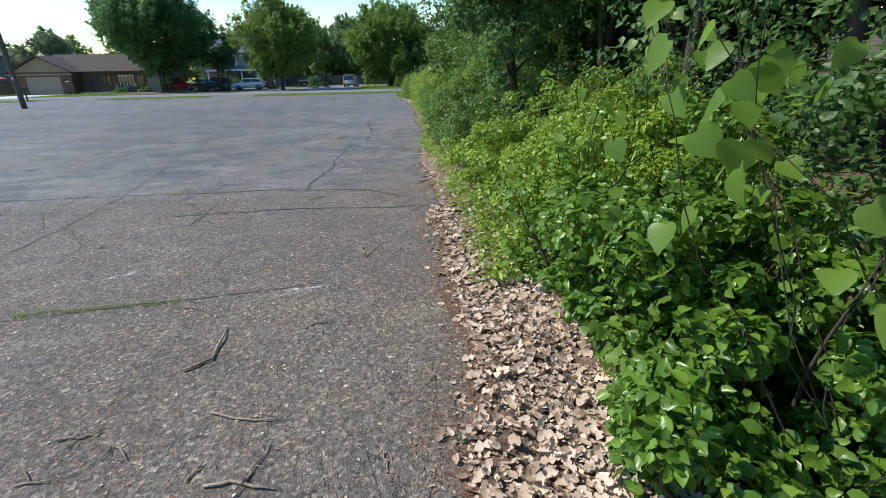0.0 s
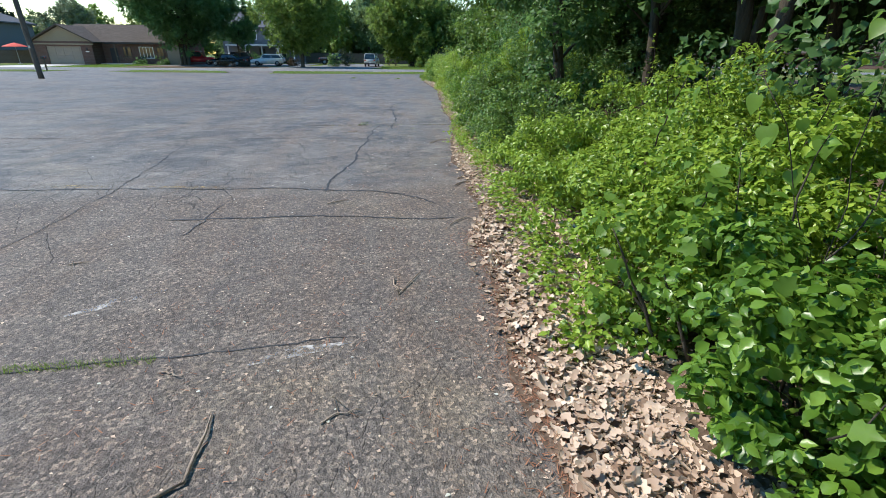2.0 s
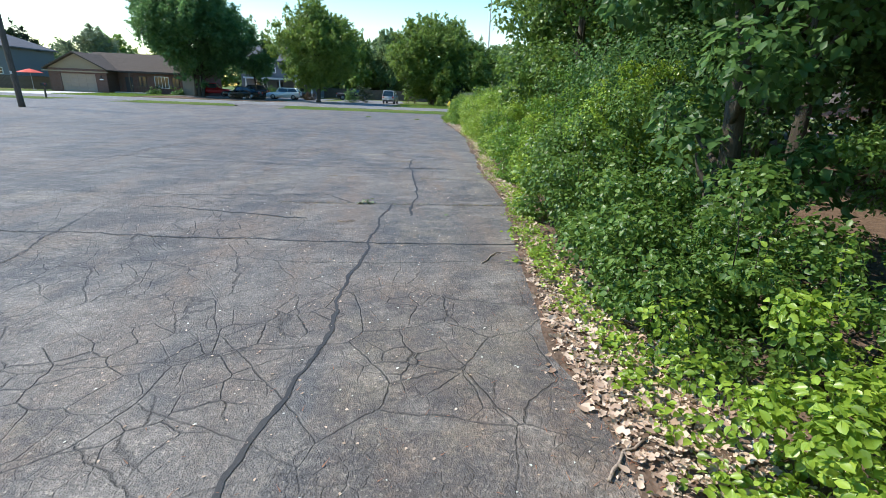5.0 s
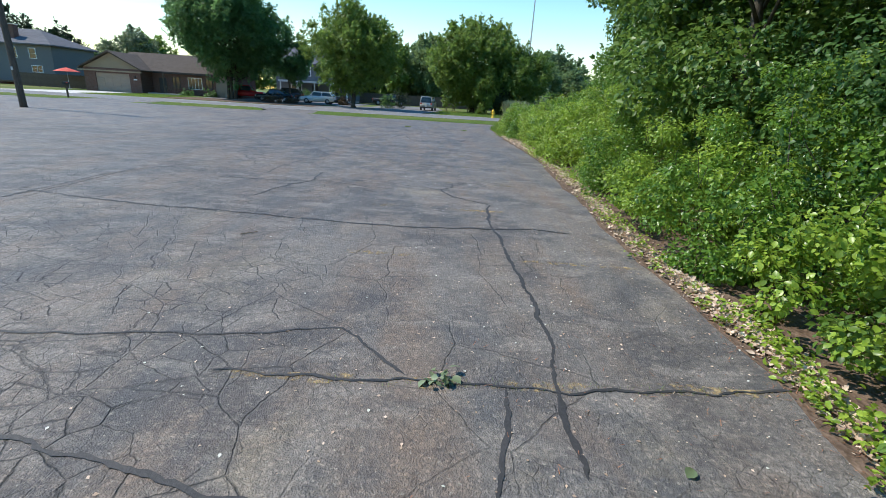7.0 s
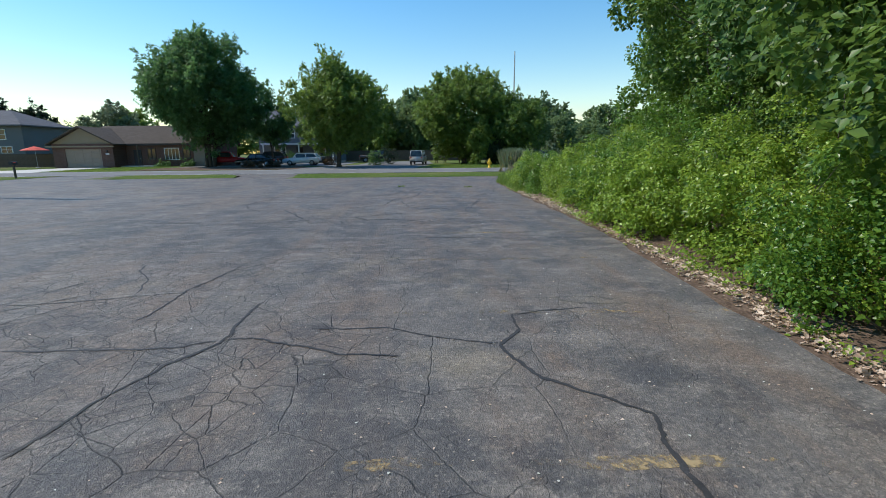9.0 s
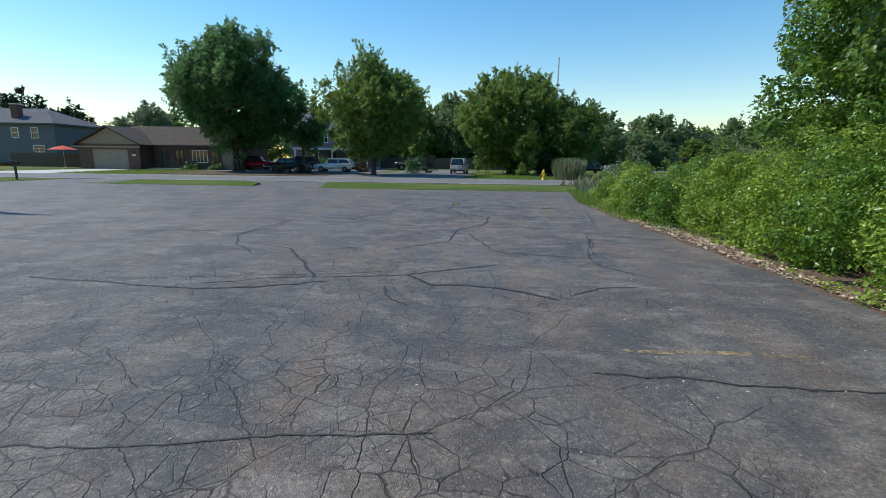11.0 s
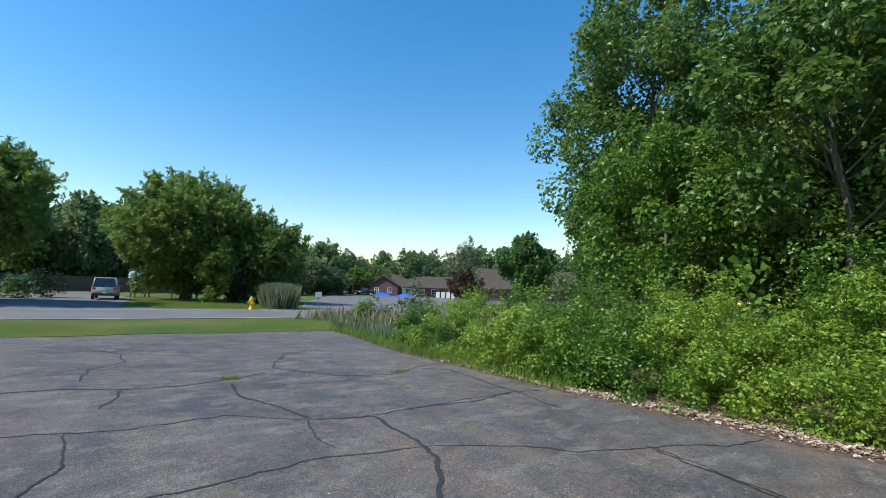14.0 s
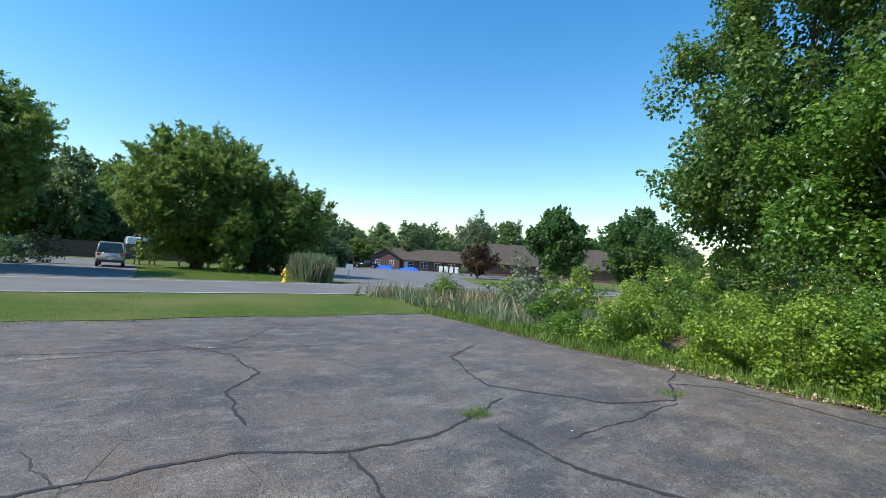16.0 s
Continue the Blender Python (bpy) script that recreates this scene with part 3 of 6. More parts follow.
def shrub(name, m, label, length, depth, height, seed, count, leaf, mat, shape=LEAF_OVAL, lump=0.3, group="", category="shrub", ragged=0.25, stems=14, slope=0.0):
    """A leafy bush: arching stems and lumps of leaves down to the ground. Local x across, y along."""
    rng = np.random.default_rng(seed)
    e = thing(name, m, label, category, group)
    domes = []
    front = max(2, int(length / 0.55))
    for k in range(front + max(4, int(length * depth * 1.7))):
        wide = rng.uniform(0.26, 0.44) * min(depth, length, 1.9)
        x, y = rng.uniform(-0.4, 0.5) * depth, rng.uniform(-0.5, 0.5) * length
        if k < front:
            x, y = -0.5 * depth + wide * rng.uniform(0.5, 0.9), ((k + 0.5) / front - 0.5) * length
        rise = min(1.0, (x / depth + 0.5) * 1.5)
        top = height * ((1 - slope) + slope * rise ** 0.8) * (1 + min(0.75, ragged) * rng.uniform(-0.5, 0.55))
        domes.append((x, y, wide, max(top, lump * 1.6)))
    domes = np.array(domes)
    n = max(12, int(length * depth * height / (lump ** 2) * 0.72))
    pick = domes[rng.choice(len(domes), n, p=domes[:, 2] * domes[:, 3] / (domes[:, 2] * domes[:, 3]).sum())]
    d = sphere_dirs(rng, n)
    rho = 0.55 + 0.45 * rng.random(n) ** 0.5
    cs = np.stack([pick[:, 0] + d[:, 0] * pick[:, 2] * rho, pick[:, 1] + d[:, 1] * pick[:, 2] * rho, pick[:, 3] * (0.5 + 0.5 * d[:, 2] * rho) - lump * 0.4], 1)
    cs[:, 0] = cs[:, 0].clip(-depth * 0.5 - lump * 0.3, None)
    cs[:, 2] = cs[:, 2].clip(lump * 0.35, None)
    for i in rng.permutation(n)[:stems]:
        wood = Tubes(5)
        c = Vector(cs[i])
        wood.limb((c.x * 0.45, c.y * 0.8, 0), c + Vector((0, 0, lump * 0.7)), 0.014, 0.003, rng, 0.15, 6)
        wood.link("stem", BARK, e)
    pos, pts, nrm = clump_leaves(rng, cs, lump * rng.uniform(0.55, 1.15, n), max(4, count // n))
    # young shoots standing out of the mass, leaves in pairs along them
    for k in range(min(9, 2 + int(length * depth * 1.5))):
        x, y, r, top = domes[rng.integers(len(domes))]
        a = Vector((x + rng.normal(0, r * 0.5), y + rng.normal(0, r * 0.5), top * 0.86))
        lean = Vector((rng.normal(-0.15, 0.3), rng.normal(0, 0.35), 1)).normalized()
        ln = rng.uniform(0.22, 0.5) * min(1.0, 0.45 + height * 0.35)
        wood = Tubes(4)
        line = wood.limb(a, a + lean * ln, 0.004, 0.0015, rng, 0.12, 6)
        wood.link("shoot", BARK, e)
        m = 16
        at = np.array([line[1 + int(q * 4.99)] for q in np.linspace(0, 0.99, m)]) + rng.normal(0, leaf * 0.25, (m, 3))
        out = unit(rng.normal(0, 1, (m, 3)) * (1, 1, 0.3) + (0, 0, 0.35))
        pos, pts, nrm = np.r_[pos, at], np.r_[pts, out], np.r_[nrm, unit(rng.normal(0, 0.4, (m, 3)) + (-0.2, 0, 1))]
    keep = pos[:, 2] > 0.01
    pos, pts, nrm = pos[keep], pts[keep], nrm[keep]
    leaves("foliage", pos, pts, nrm, leaf * rng.uniform(0.45, 1.35, len(pos)), shape, mat, e)
    return e


def ribbon(name, pts, width, mat, z, seed, parent=None, wiggle=0.05, taper=True, step=0.12):
    """A strip along a line of a few corners, uneven as a crack is."""
    rng = np.random.default_rng(seed)
    p = np.array(pts, float)
    seg = np.linalg.norm(np.diff(p, axis=0), axis=1)
    s = np.r_[0, np.cumsum(seg)]
    n = max(4, int(s[-1] / step))
    u = np.linspace(0, s[-1], n)
    line = np.stack([np.interp(u, s, p[:, i]) for i in (0, 1)], 1)
    line += np.array([[noise.noise(Vector((a * 1.3, seed * 3.1, k * 9))) * wiggle * 1.6 + noise.noise(Vector((a * 4.5, seed * 1.7, k * 5))) * wiggle * 0.9 + noise.noise(Vector((a * 14.0, seed * 2.3, k * 3))) * wiggle * 0.4 for k in (0, 1)] for a in u])
    t = np.gradient(line, axis=0)
    nrm = unit(np.stack([-t[:, 1], t[:, 0]], 1))
    w = width * 0.5 * (0.55 + 0.6 * rng.random(n) + 0.5 * np.array([noise.noise(Vector((a * 2.2, seed * 0.7, 3))) for a in u])).clip(0.25, 2)
    if taper:
        w *= np.minimum(1, np.minimum(np.arange(n) + 0.6, n - np.arange(n) - 0.4) / 3)
    a, b = line + nrm * w[:, None], line - nrm * w[:, None]
    verts = [(x, y, z) for x, y in a] + [(x, y, z) for x, y in b]
    faces = [(i + n, i + n + 1, i + 1, i) for i in range(n - 1)]
    return link_mesh(name, verts, faces, mat, parent)


def patch_mesh(name, outline, z0, z1, mat, parent=None, rough=0.0, seed=0, step=0.0):
    """A flat slab with the given outline; step: the outline's finer division, rough: how uneven it is."""
    pts = [Vector((x, y, 0)) for x, y in outline]
    if step:
        fine = []
        for a, b in zip(pts, pts[1:] + pts[:1]):
            n = max(1, min(400, int((b - a).length / step)))
            fine += [a.lerp(b, i / n) for i in range(n)]
        pts = [p + Vector((noise.noise(p * 1.1 + Vector((seed, 0, 0))), noise.noise(p * 1.1 + Vector((0, seed, 7))), 0)) * rough
               + Vector((noise.noise(p * 5 + Vector((seed, 0, 0))), noise.noise(p * 5 + Vector((0, seed, 7))), 0)) * rough * 0.4 for p in fine]
    bm = bmesh.new()
    top = [bm.verts.new((p.x, p.y, z1)) for p in pts]
    low = [bm.verts.new((p.x, p.y, z0)) for p in pts]
    f = bm.faces.new(top)
    for i in range(len(pts)):
        j = (i + 1) % len(pts)
        bm.faces.new((low[i], low[j], top[j], top[i]))
    bmesh.ops.triangulate(bm, faces=[f])
    return part(name, bm, mat, parent)


# ---- ground, lot and road ----
EDGE = [(-60, -2.2), (-12, 0.3), (-8.2, 0.48), (-7.8, 0.54), (-7.4, 0.7), (-6.3, 0.73), (-5.2, 0.86), (-4.75, 0.78), (-4.3, 0.95), (-3.8, 1.12), (-1.7, 1.19), (0.3, 1.4), (2.6, 1.82), (4.5, 1.93), (6.4, 2.0), (8.0, 2.22), (10.4, 2.45), (12.8, 2.72), (15, 2.86), (22.5, 2.94), (25.4, 3.08), (28.8, 3.22), (32.3, 3.95), (34.6, 4.3)]


def edge_x(y):
    return float(np.interp(y, [e[0] for e in EDGE], [e[1] for e in EDGE]))


ground = patch_mesh("ground", [(-900, -700), (900, -700), (900, 1300), (-900, 1300)], -0.4, -0.03, GROUND)
tagged(ground, "wide flat turf and bare soil", "ground", kind="structure")

lot = patch_mesh("parking_lot", [(-75, -60)] + [(x, y) for y, x in EDGE] + [(3.9, 34.75), (-1.5, 35.05), (-8.9, 35.3), (-10.1, 41.4), (-15.3, 41.4), (-13.3, 38.4), (-12.8, 36.0), (-21.2, 36.2), (-22.8, 41.4), (-27.4, 41.4), (-27.6, 36.6), (-75, 37)],
                 -0.06, 0.0, ASPHALT, rough=0.1, seed=3, step=0.35)
tagged(lot, "cracked weathered asphalt parking lot with faded stripes", "pavement", kind="structure")

road = patch_mesh("road", [(-420, 41.3), (420, 42.6), (420, 51.2), (-420, 49.5)], -0.06, -0.006, ROAD, rough=0.05, seed=5, step=2.5)
tagged(road, "grey two-lane asphalt road with white edge line", "road", kind="structure")
for k, (ya, yb) in enumerate(((42.0, 42.1), (49.0, 49.1))):
    s = ribbon("road_edge_line", [(-160, ya - 0.3), (160, yb + 0.35)], 0.15, ROAD_WHITE, -0.002, 40 + k, None, 0.02, False, 1.0)
    tagged(s, "worn white painted road edge line", "road marking", "road edge lines", "structure")

# side road to the long building and drives over the verge
side = patch_mesh("side_drive", [(13, 50.3), (24, 50.4), (40, 70), (95, 74), (100, 92), (66, 118), (44, 112), (16, 64), (11.5, 54)], -0.06, -0.008, ROAD, rough=0.15, seed=8, step=1.5)
tagged(side, "pale asphalt drive and lot of the long building", "pavement", kind="structure")
drive = patch_mesh("concrete_drive", [(-43.5, 49.3), (-36.0, 49.3), (-38.4, 64.1), (-43.0, 64.1)], -0.06, 0.0, CONCRETE, rough=0.03, seed=2, step=0.8)
tagged(drive, "sunlit pale concrete driveway to the garage", "driveway", kind="structure")
drive2 = patch_mesh("gravel_drive", [(-14.5, 49.4), (-1.5, 49.6), (1.2, 66), (1.0, 84), (-8, 84), (-8.5, 66), (-13.5, 57)], -0.06, -0.008, ROAD, rough=0.2, seed=9, step=0.8)
tagged(drive2, "shaded asphalt driveway under the tree", "driveway", kind="structure")
bed = patch_mesh("mulch_bed", [(-29, 52.5), (-13.2, 51.2), (-13.0, 58), (-15.5, 62), (-31, 61)], -0.05, 0.0, MULCH, rough=0.4, seed=12, step=0.8)
tagged(bed, "dark shaded yard of bare soil under trees", "ground", kind="structure")
drive3 = patch_mesh("car_stand", [(-31.5, 61.0), (-10.5, 62), (-10, 80), (-31, 80)], -0.05, -0.004, ROAD, rough=0.2, seed=13, step=0.8)
tagged(drive3, "asphalt car stand before the house", "driveway", kind="structure")

# verges
VERGES = (("verge_middle", [(-8.9, 35.2), (-1.5, 34.95), (4.2, 34.65), (6.5, 32), (13, 32), (13, 41.0), (-10.0, 40.9)]), ("verge_left", [(-21.0, 36.1), (-12.9, 36.0), (-13.5, 38.4), (-15.3, 41.2), (-22.8, 41.3)]),
          ("verge_far_left", [(-74, 36.9), (-27.7, 36.5), (-27.4, 41.2), (-74, 41.0)]))
for i, (nm, o) in enumerate(VERGES):
    tagged(patch_mesh(nm, o, -0.06, 0.012, GROUND, rough=0.22, seed=20 + i, step=0.4), "strip of mown grass beside the road", "verge", kind="structure")

# soil strip under the hedge
strip = patch_mesh("hedge_soil", [(edge_x(y) - 0.1, y) for y in np.arange(-30, 33, 0.3)] + [(edge_x(y) + 30, y) for y in range(32, -31, -4)], -0.05, 0.004, SOIL, rough=0.1, seed=6, step=0.4)
tagged(strip, "brown leaf mould along the asphalt edge", "soil", kind="structure")

# ---- marks in the asphalt: cracks, sealant and worn stripes are parts of the lot ----
# width and line of each crack, in stretches along the lot
CRACKS_START = (
    (0.014, ((-6.5, -6.35), (-2.6, -6.28), (-1.2, -6.22), (-0.2, -6.12))),
    (0.035, ((-2.13, -3.89), (-1.51, -3.87), (-0.48, -3.91), (0.39, -4.08), (0.72, -4.07))),
    (0.02, ((-1.79, -4.38), (-1.74, -3.97), (-1.75, -3.32))),
    (0.035, ((-5.2, -2.5), (-1.9, -2.72), (-1.13, -2.79), (-0.66, -2.94), (-0.14, -3.02), (0.4, -3.29), (0.6, -3.6))),
    (0.018, ((-3.21, -4.92), (-3.13, -3.89), (-3.18, -2.02), (-3.83, 2.36))),
    (0.04, ((-0.69, -3.01), (-0.59, -2.2), (-0.45, -1.14), (-0.28, 0.45), (-0.17, 1.91), (-0.07, 2.7))),
    (0.012, ((-1.46, 0.32), (-0.14, 0.21), (1.4, 0.27))),
    (0.035, ((-7.5, 1.4), (-4.7, 1.2), (-3.0, 1.08), (-0.23, 0.84), (1.54, 0.78))),
)
CRACKS_FIRST_BAY = (
    (0.05, ((-3.4, 2.4), (-2.48, 2.25), (-2.07, 2.11), (-1.61, 1.91), (-1.1, 1.82))),
    (0.03, ((-1.75, 2.76), (-1.09, 2.74), (-0.1, 2.71), (0.33, 2.68), (1.25, 2.69), (1.79, 2.8))),
    (0.03, ((-5.2, 3.3), (-3.21, 3.1), (-2.67, 3.13), (-1.84, 3.22), (-1.1, 3.33), (-0.88, 3.09), (-0.62, 2.8))),
    (0.03, ((-13.0, 2.0), (-10.0, 2.6), (-8.4, 4.4), (-5.0, 5.0))),
    (0.05, ((-0.03, 9.43), (-0.04, 9.02), (-0.26, 8.7), (-0.06, 8.12), (0.46, 7.64), (0.35, 6.64), (0.38, 6.15), (0.39, 4.9), (0.39, 3.42), (0.31, 2.81), (0.24, 2.02))),
    (0.05, ((-6.4, 7.1), (-4.51, 6.58), (-3.52, 6.52), (-2.38, 6.31), (-1.5, 6.14), (-0.59, 6.08), (0.34, 6.16), (0.91, 6.26), (1.39, 6.11))),
)
CRACKS_SECOND_BAY = (
    (0.03, ((-9.0, 4.2), (-7.6, 5.45), (-6.2, 5.5), (-6.1, 8.58), (-5.14, 11.13))),
    (0.02, ((-6.13, 5.33), (-5.86, 7.73), (-4.68, 10.11))),
    (0.03, ((-6.17, 6.55), (-6.01, 7.42), (-6.04, 9.28), (-4.82, 10.4))),
    (0.02, ((-6.35, 6.49), (-6.46, 7.92), (-6.57, 9.26), (-5.66, 10.04))),
    (0.04, ((-3.18, 7.41), (-3.06, 8.02), (-2.95, 8.5), (-2.67, 8.95), (-2.71, 9.6), (-2.62, 9.99))),
    (0.035, ((-2.67, 8.95), (-2.38, 9.03), (-1.6, 8.62), (-1.09, 8.56))),
    (0.04, ((-4.43, 8.89), (-3.23, 8.85), (-2.67, 8.95))),
    (0.035, ((-1.93, 9.19), (-1.22, 9.16), (-0.66, 8.87), (-0.27, 8.7))),
)
CRACKS_THIRD_BAY = (
    (0.025, ((-0.03, 9.43), (0.31, 9.51), (0.77, 9.57))),
    (0.03, ((-3.68, 10.47), (-3.66, 9.87), (-3.69, 9.49))),
    (0.03, ((-5.43, 10.07), (-4.77, 10.21), (-3.68, 10.47), (-3.52, 11.77))),
    (0.03, ((-4.22, 10.4), (-4.47, 11.1), (-4.85, 11.63), (-4.94, 11.9))),
    (0.03, ((-12.0, 9.0), (-9.5, 10.5), (-7.5, 12.8), (-6.8, 15.0))),
    (0.02, ((-9.0, 12.4), (-7.0, 12.9), (-5.2, 12.6), (-2.0, 12.9))),
    (0.03, ((-0.89, 13.72), (0.69, 13.53), (1.9, 13.4), (2.8, 13.5))),
    (0.035, ((-16.0, 14.0), (-12.5, 14.8), (-9.0, 14.2), (-6.6, 15.2))),
    (0.015, ((-9.57, 14.96), (-7.5, 14.55))),
    (0.035, ((-2.77, 16.07), (-2.71, 15.65), (-2.56, 15.43), (-2.39, 15.24))),
)
CRACKS_FOURTH_BAY = (
    (0.05, ((-0.47, 15.75), (-0.05, 16.12), (0.5, 16.16))),
    (0.05, ((-7.5, 16.2), (-5.73, 15.91), (-5.07, 15.83), (-4.59, 15.9), (-3.85, 16.1), (-3.48, 16.27))),
    (0.06, ((-2.55, 16.61), (-2.1, 16.12), (-1.61, 16.11), (-1.1, 15.92), (-0.63, 15.54))),
    (0.03, ((-5.36, 15.94), (-4.38, 16.34), (-3.77, 16.45), (-2.55, 16.61))),
    (0.02, ((-6.56, 16.21), (-3.71, 16.59), (-2.08, 17.11))),
    (0.05, ((-2.55, 16.61), (-2.12, 16.91), (-1.21, 17.35))),
    (0.06, ((-3.77, 16.45), (-4.19, 17.35), (-4.75, 18.35), (-5.14, 18.57))),
    (0.03, ((1.17, 20.69), (0.77, 19.22), (0.38, 18.0), (0.4, 17.33), (0.93, 16.62))),
    (0.035, ((-1.5, 20.35), (-1.36, 19.5), (-1.15, 18.53), (-0.95, 18.28), (0.22, 17.99))),
    (0.025, ((1.22, 20.6), (0.86, 19.34), (0.55, 18.18))),
)
CRACKS_FIFTH_BAY = (
    (0.035, ((-5.21, 17.91), (-5.84, 18.7), (-6.31, 19.8), (-6.06, 22.14))),
    (0.03, ((-20.0, 20.0), (-15.0, 21.0), (-10.5, 19.8), (-6.4, 20.4))),
    (0.03, ((-6.01, 22.41), (-6.0, 20.79), (-6.34, 20.04))),
    (0.055, ((-2.93, 18.46), (-1.98, 19.3), (-1.78, 20.5), (-1.7, 20.98), (-1.09, 21.79), (-0.83, 23.4), (-1.6, 23.7))),
    (0.03, ((-5.68, 22.46), (-4.56, 22.41), (-3.37, 22.35), (-2.13, 22.4), (-1.05, 22.1), (-0.03, 21.5), (0.3, 21.0), (1.1, 20.65), (2.06, 20.1), (2.77, 19.9))),
    (0.03, ((-7.85, 20.38), (-7.68, 21.46), (-7.12, 21.87), (-6.01, 22.41))),
    (0.03, ((-1.61, 23.71), (-1.86, 23.01), (-1.85, 22.56))),
    (0.03, ((-4.56, 22.41), (-4.32, 22.95), (-4.02, 23.5), (-4.03, 24.6))),
)
CRACKS_SIXTH_BAY = (
    (0.025, ((-0.97, 23.47), (0.19, 23.47), (1.95, 23.46), (3.0, 23.2))),
    (0.03, ((-0.7, 23.44), (0.21, 23.46), (0.93, 23.31), (2.08, 23.48))),
    (0.02, ((-10.32, 23.58), (-9.11, 23.67), (-7.56, 23.23))),
    (0.025, ((-6.56, 25.08), (-4.74, 24.84), (-3.52, 24.4), (-2.4, 24.45), (-1.61, 23.71))),
    (0.03, ((3.1, 26.6), (2.02, 26.26), (2.52, 25.69), (2.25, 24.35), (2.08, 23.48), (1.82, 22.2))),
    (0.06, ((-1.6, 23.7), (-1.68, 24.4), (-1.93, 25.41), (-1.77, 26.4))),
    (0.025, ((-1.47, 25.82), (-0.35, 25.75), (0.97, 25.73))),
    (0.035, ((-3.32, 26.67), (-3.4, 26.2), (-3.66, 25.57))),
    (0.05, ((-6.2, 27.3), (-4.81, 27.16), (-4.08, 27.15), (-3.32, 26.67), (-2.67, 26.59), (-1.93, 26.67), (-0.91, 27.09))),
)
CRACKS_SEVENTH_BAY = (
    (0.04, ((1.53, 29.88), (0.15, 29.14), (-0.67, 27.52), (0.1, 26.21), (1.03, 25.77), (2.02, 26.26))),
    (0.025, ((-14.0, 27.5), (-10.0, 28.3), (-7.0, 27.6), (-5.6, 28.4))),
    (0.035, ((-3.77, 27.64), (-3.62, 28.76), (-2.97, 29.58), (-2.94, 30.75), (-3.73, 32.3))),
    (0.025, ((-12.0, 31.5), (-8.0, 30.6), (-5.4, 31.8), (-1.0, 30.9))),
    (0.02, ((0.6, 33.6), (-1.2, 33.4), (-2.6, 31.6), (-5.8, 31.2))),
)
CRACKS = CRACKS_START + CRACKS_FIRST_BAY + CRACKS_SECOND_BAY + CRACKS_THIRD_BAY + CRACKS_FOURTH_BAY + CRACKS_FIFTH_BAY + CRACKS_SIXTH_BAY + CRACKS_SEVENTH_BAY
for i, (w, pts) in enumerate(CRACKS):
    ribbon("crack", pts, w * (0.72 if pts[0][1] < 15 else 0.92), TAR, 0.004 + 0.0004 * (i % 5), 500 + i, lot, 0.04, True, 0.035)

STRIPES = ((-5.0, -2.3, -1.8, -2.68), (-1.7, 2.74, 1.7, 2.72), (-1.4, 5.02, 1.72, 4.88), (-1.35, 7.26, 1.5, 7.12), (-1.2, 9.58, 2.2, 9.38), (-1.0, 11.9, 2.3, 11.75),
           (-1.1, 14.2, 2.4, 14.0), (-7.1, 17.28, -6.3, 17.4), (0.1, 24.97, 1.2, 24.8), (-5.9, 29.35, -4.9, 29.35), (-8.7, 18.9, -7.4, 19.4), (-5.36, 29.32, -5.02, 29.37))
for i, (x0, y0, x1, y1) in enumerate(STRIPES):
    ribbon("stripe", [(x0, y0), ((x0 + x1) / 2, (y0 + y1) / 2), (x1, y1)], 0.11, YELLOW_WORN, 0.0025, 600 + i, lot, 0.02, False, 0.25)
for i, (x0, y0, x1, y1) in enumerate(((-6.4, 31.5, -4.6, 31.4), (-5.47, 31.23, -4.75, 31.43), (-3.54, 31.86, -2.93, 31.3), (-0.75, -6.33, -0.2, -6.2), (-2.0, -5.7, -1.5, -5.4))):
    ribbon("stripe", [(x0, y0), ((x0 + x1) / 2, (y0 + y1) / 2 + 0.03), (x1, y1)], 0.12, WHITE_WORN, 0.0028, 630 + i, lot, 0.04, True, 0.1)

# ---- hedge, wood and wild growth ----
R = np.random.default_rng(7)
# pointed oval leaf, its halves folded up along the midrib and its tip bent down
LEAF_FINE = (np.array([(0, 0, 0), (-0.26, 0.2, 0.1), (-0.34, 0.48, 0.12), (-0.2, 0.76, 0.05), (0, 1, -0.16), (0.2, 0.76, 0.05), (0.34, 0.48, 0.12), (0.26, 0.2, 0.1), (0, 0.5, -0.02)]),
             [(8, 0, 7), (8, 7, 6), (8, 6, 5), (8, 5, 4), (8, 4, 3), (8, 3, 2), (8, 2, 1), (8, 1, 0)])


# broad toothed leaf with shallow lobes
LEAF_BROAD = (np.array([(0, 0, 0), (-0.3, 0.02, 0.05), (-0.46, 0.26, 0.08), (-0.33, 0.4, 0.07), (-0.42, 0.62, 0.03), (-0.2, 0.72, 0.03), (0, 1.02, -0.14), (0.2, 0.72, 0.03), (0.42, 0.62, 0.03), (0.33, 0.4, 0.07), (0.46, 0.26, 0.08), (0.3, 0.02, 0.05), (0, 0.45, -0.02)]),
              [(12, 0, 11), (12, 11, 10), (12, 10, 9), (12, 9, 8), (12, 8, 7), (12, 7, 6), (12, 6, 5), (12, 5, 4), (12, 4, 3), (12, 3, 2), (12, 2, 1), (12, 1, 0)])


def foot_x(y):
    return float(np.interp(y, [-12, -8.3, -7.6, -6.3, -5, -3.4, -2.6, -1, 0.7, 3.2, 4.4, 6.2, 8.6, 10, 12.8, 15, 18, 20, 21.3, 22.5, 23.8, 26.4, 31], [0.8, 0.93, 1.04, 1.1, 1.3, 1.38, 1.5, 1.5, 1.6, 2.04, 2.08, 2.16, 2.5, 2.74, 2.88, 2.95, 3.2, 3.5, 3.45, 3.2, 3.06, 3.35, 4.3]))


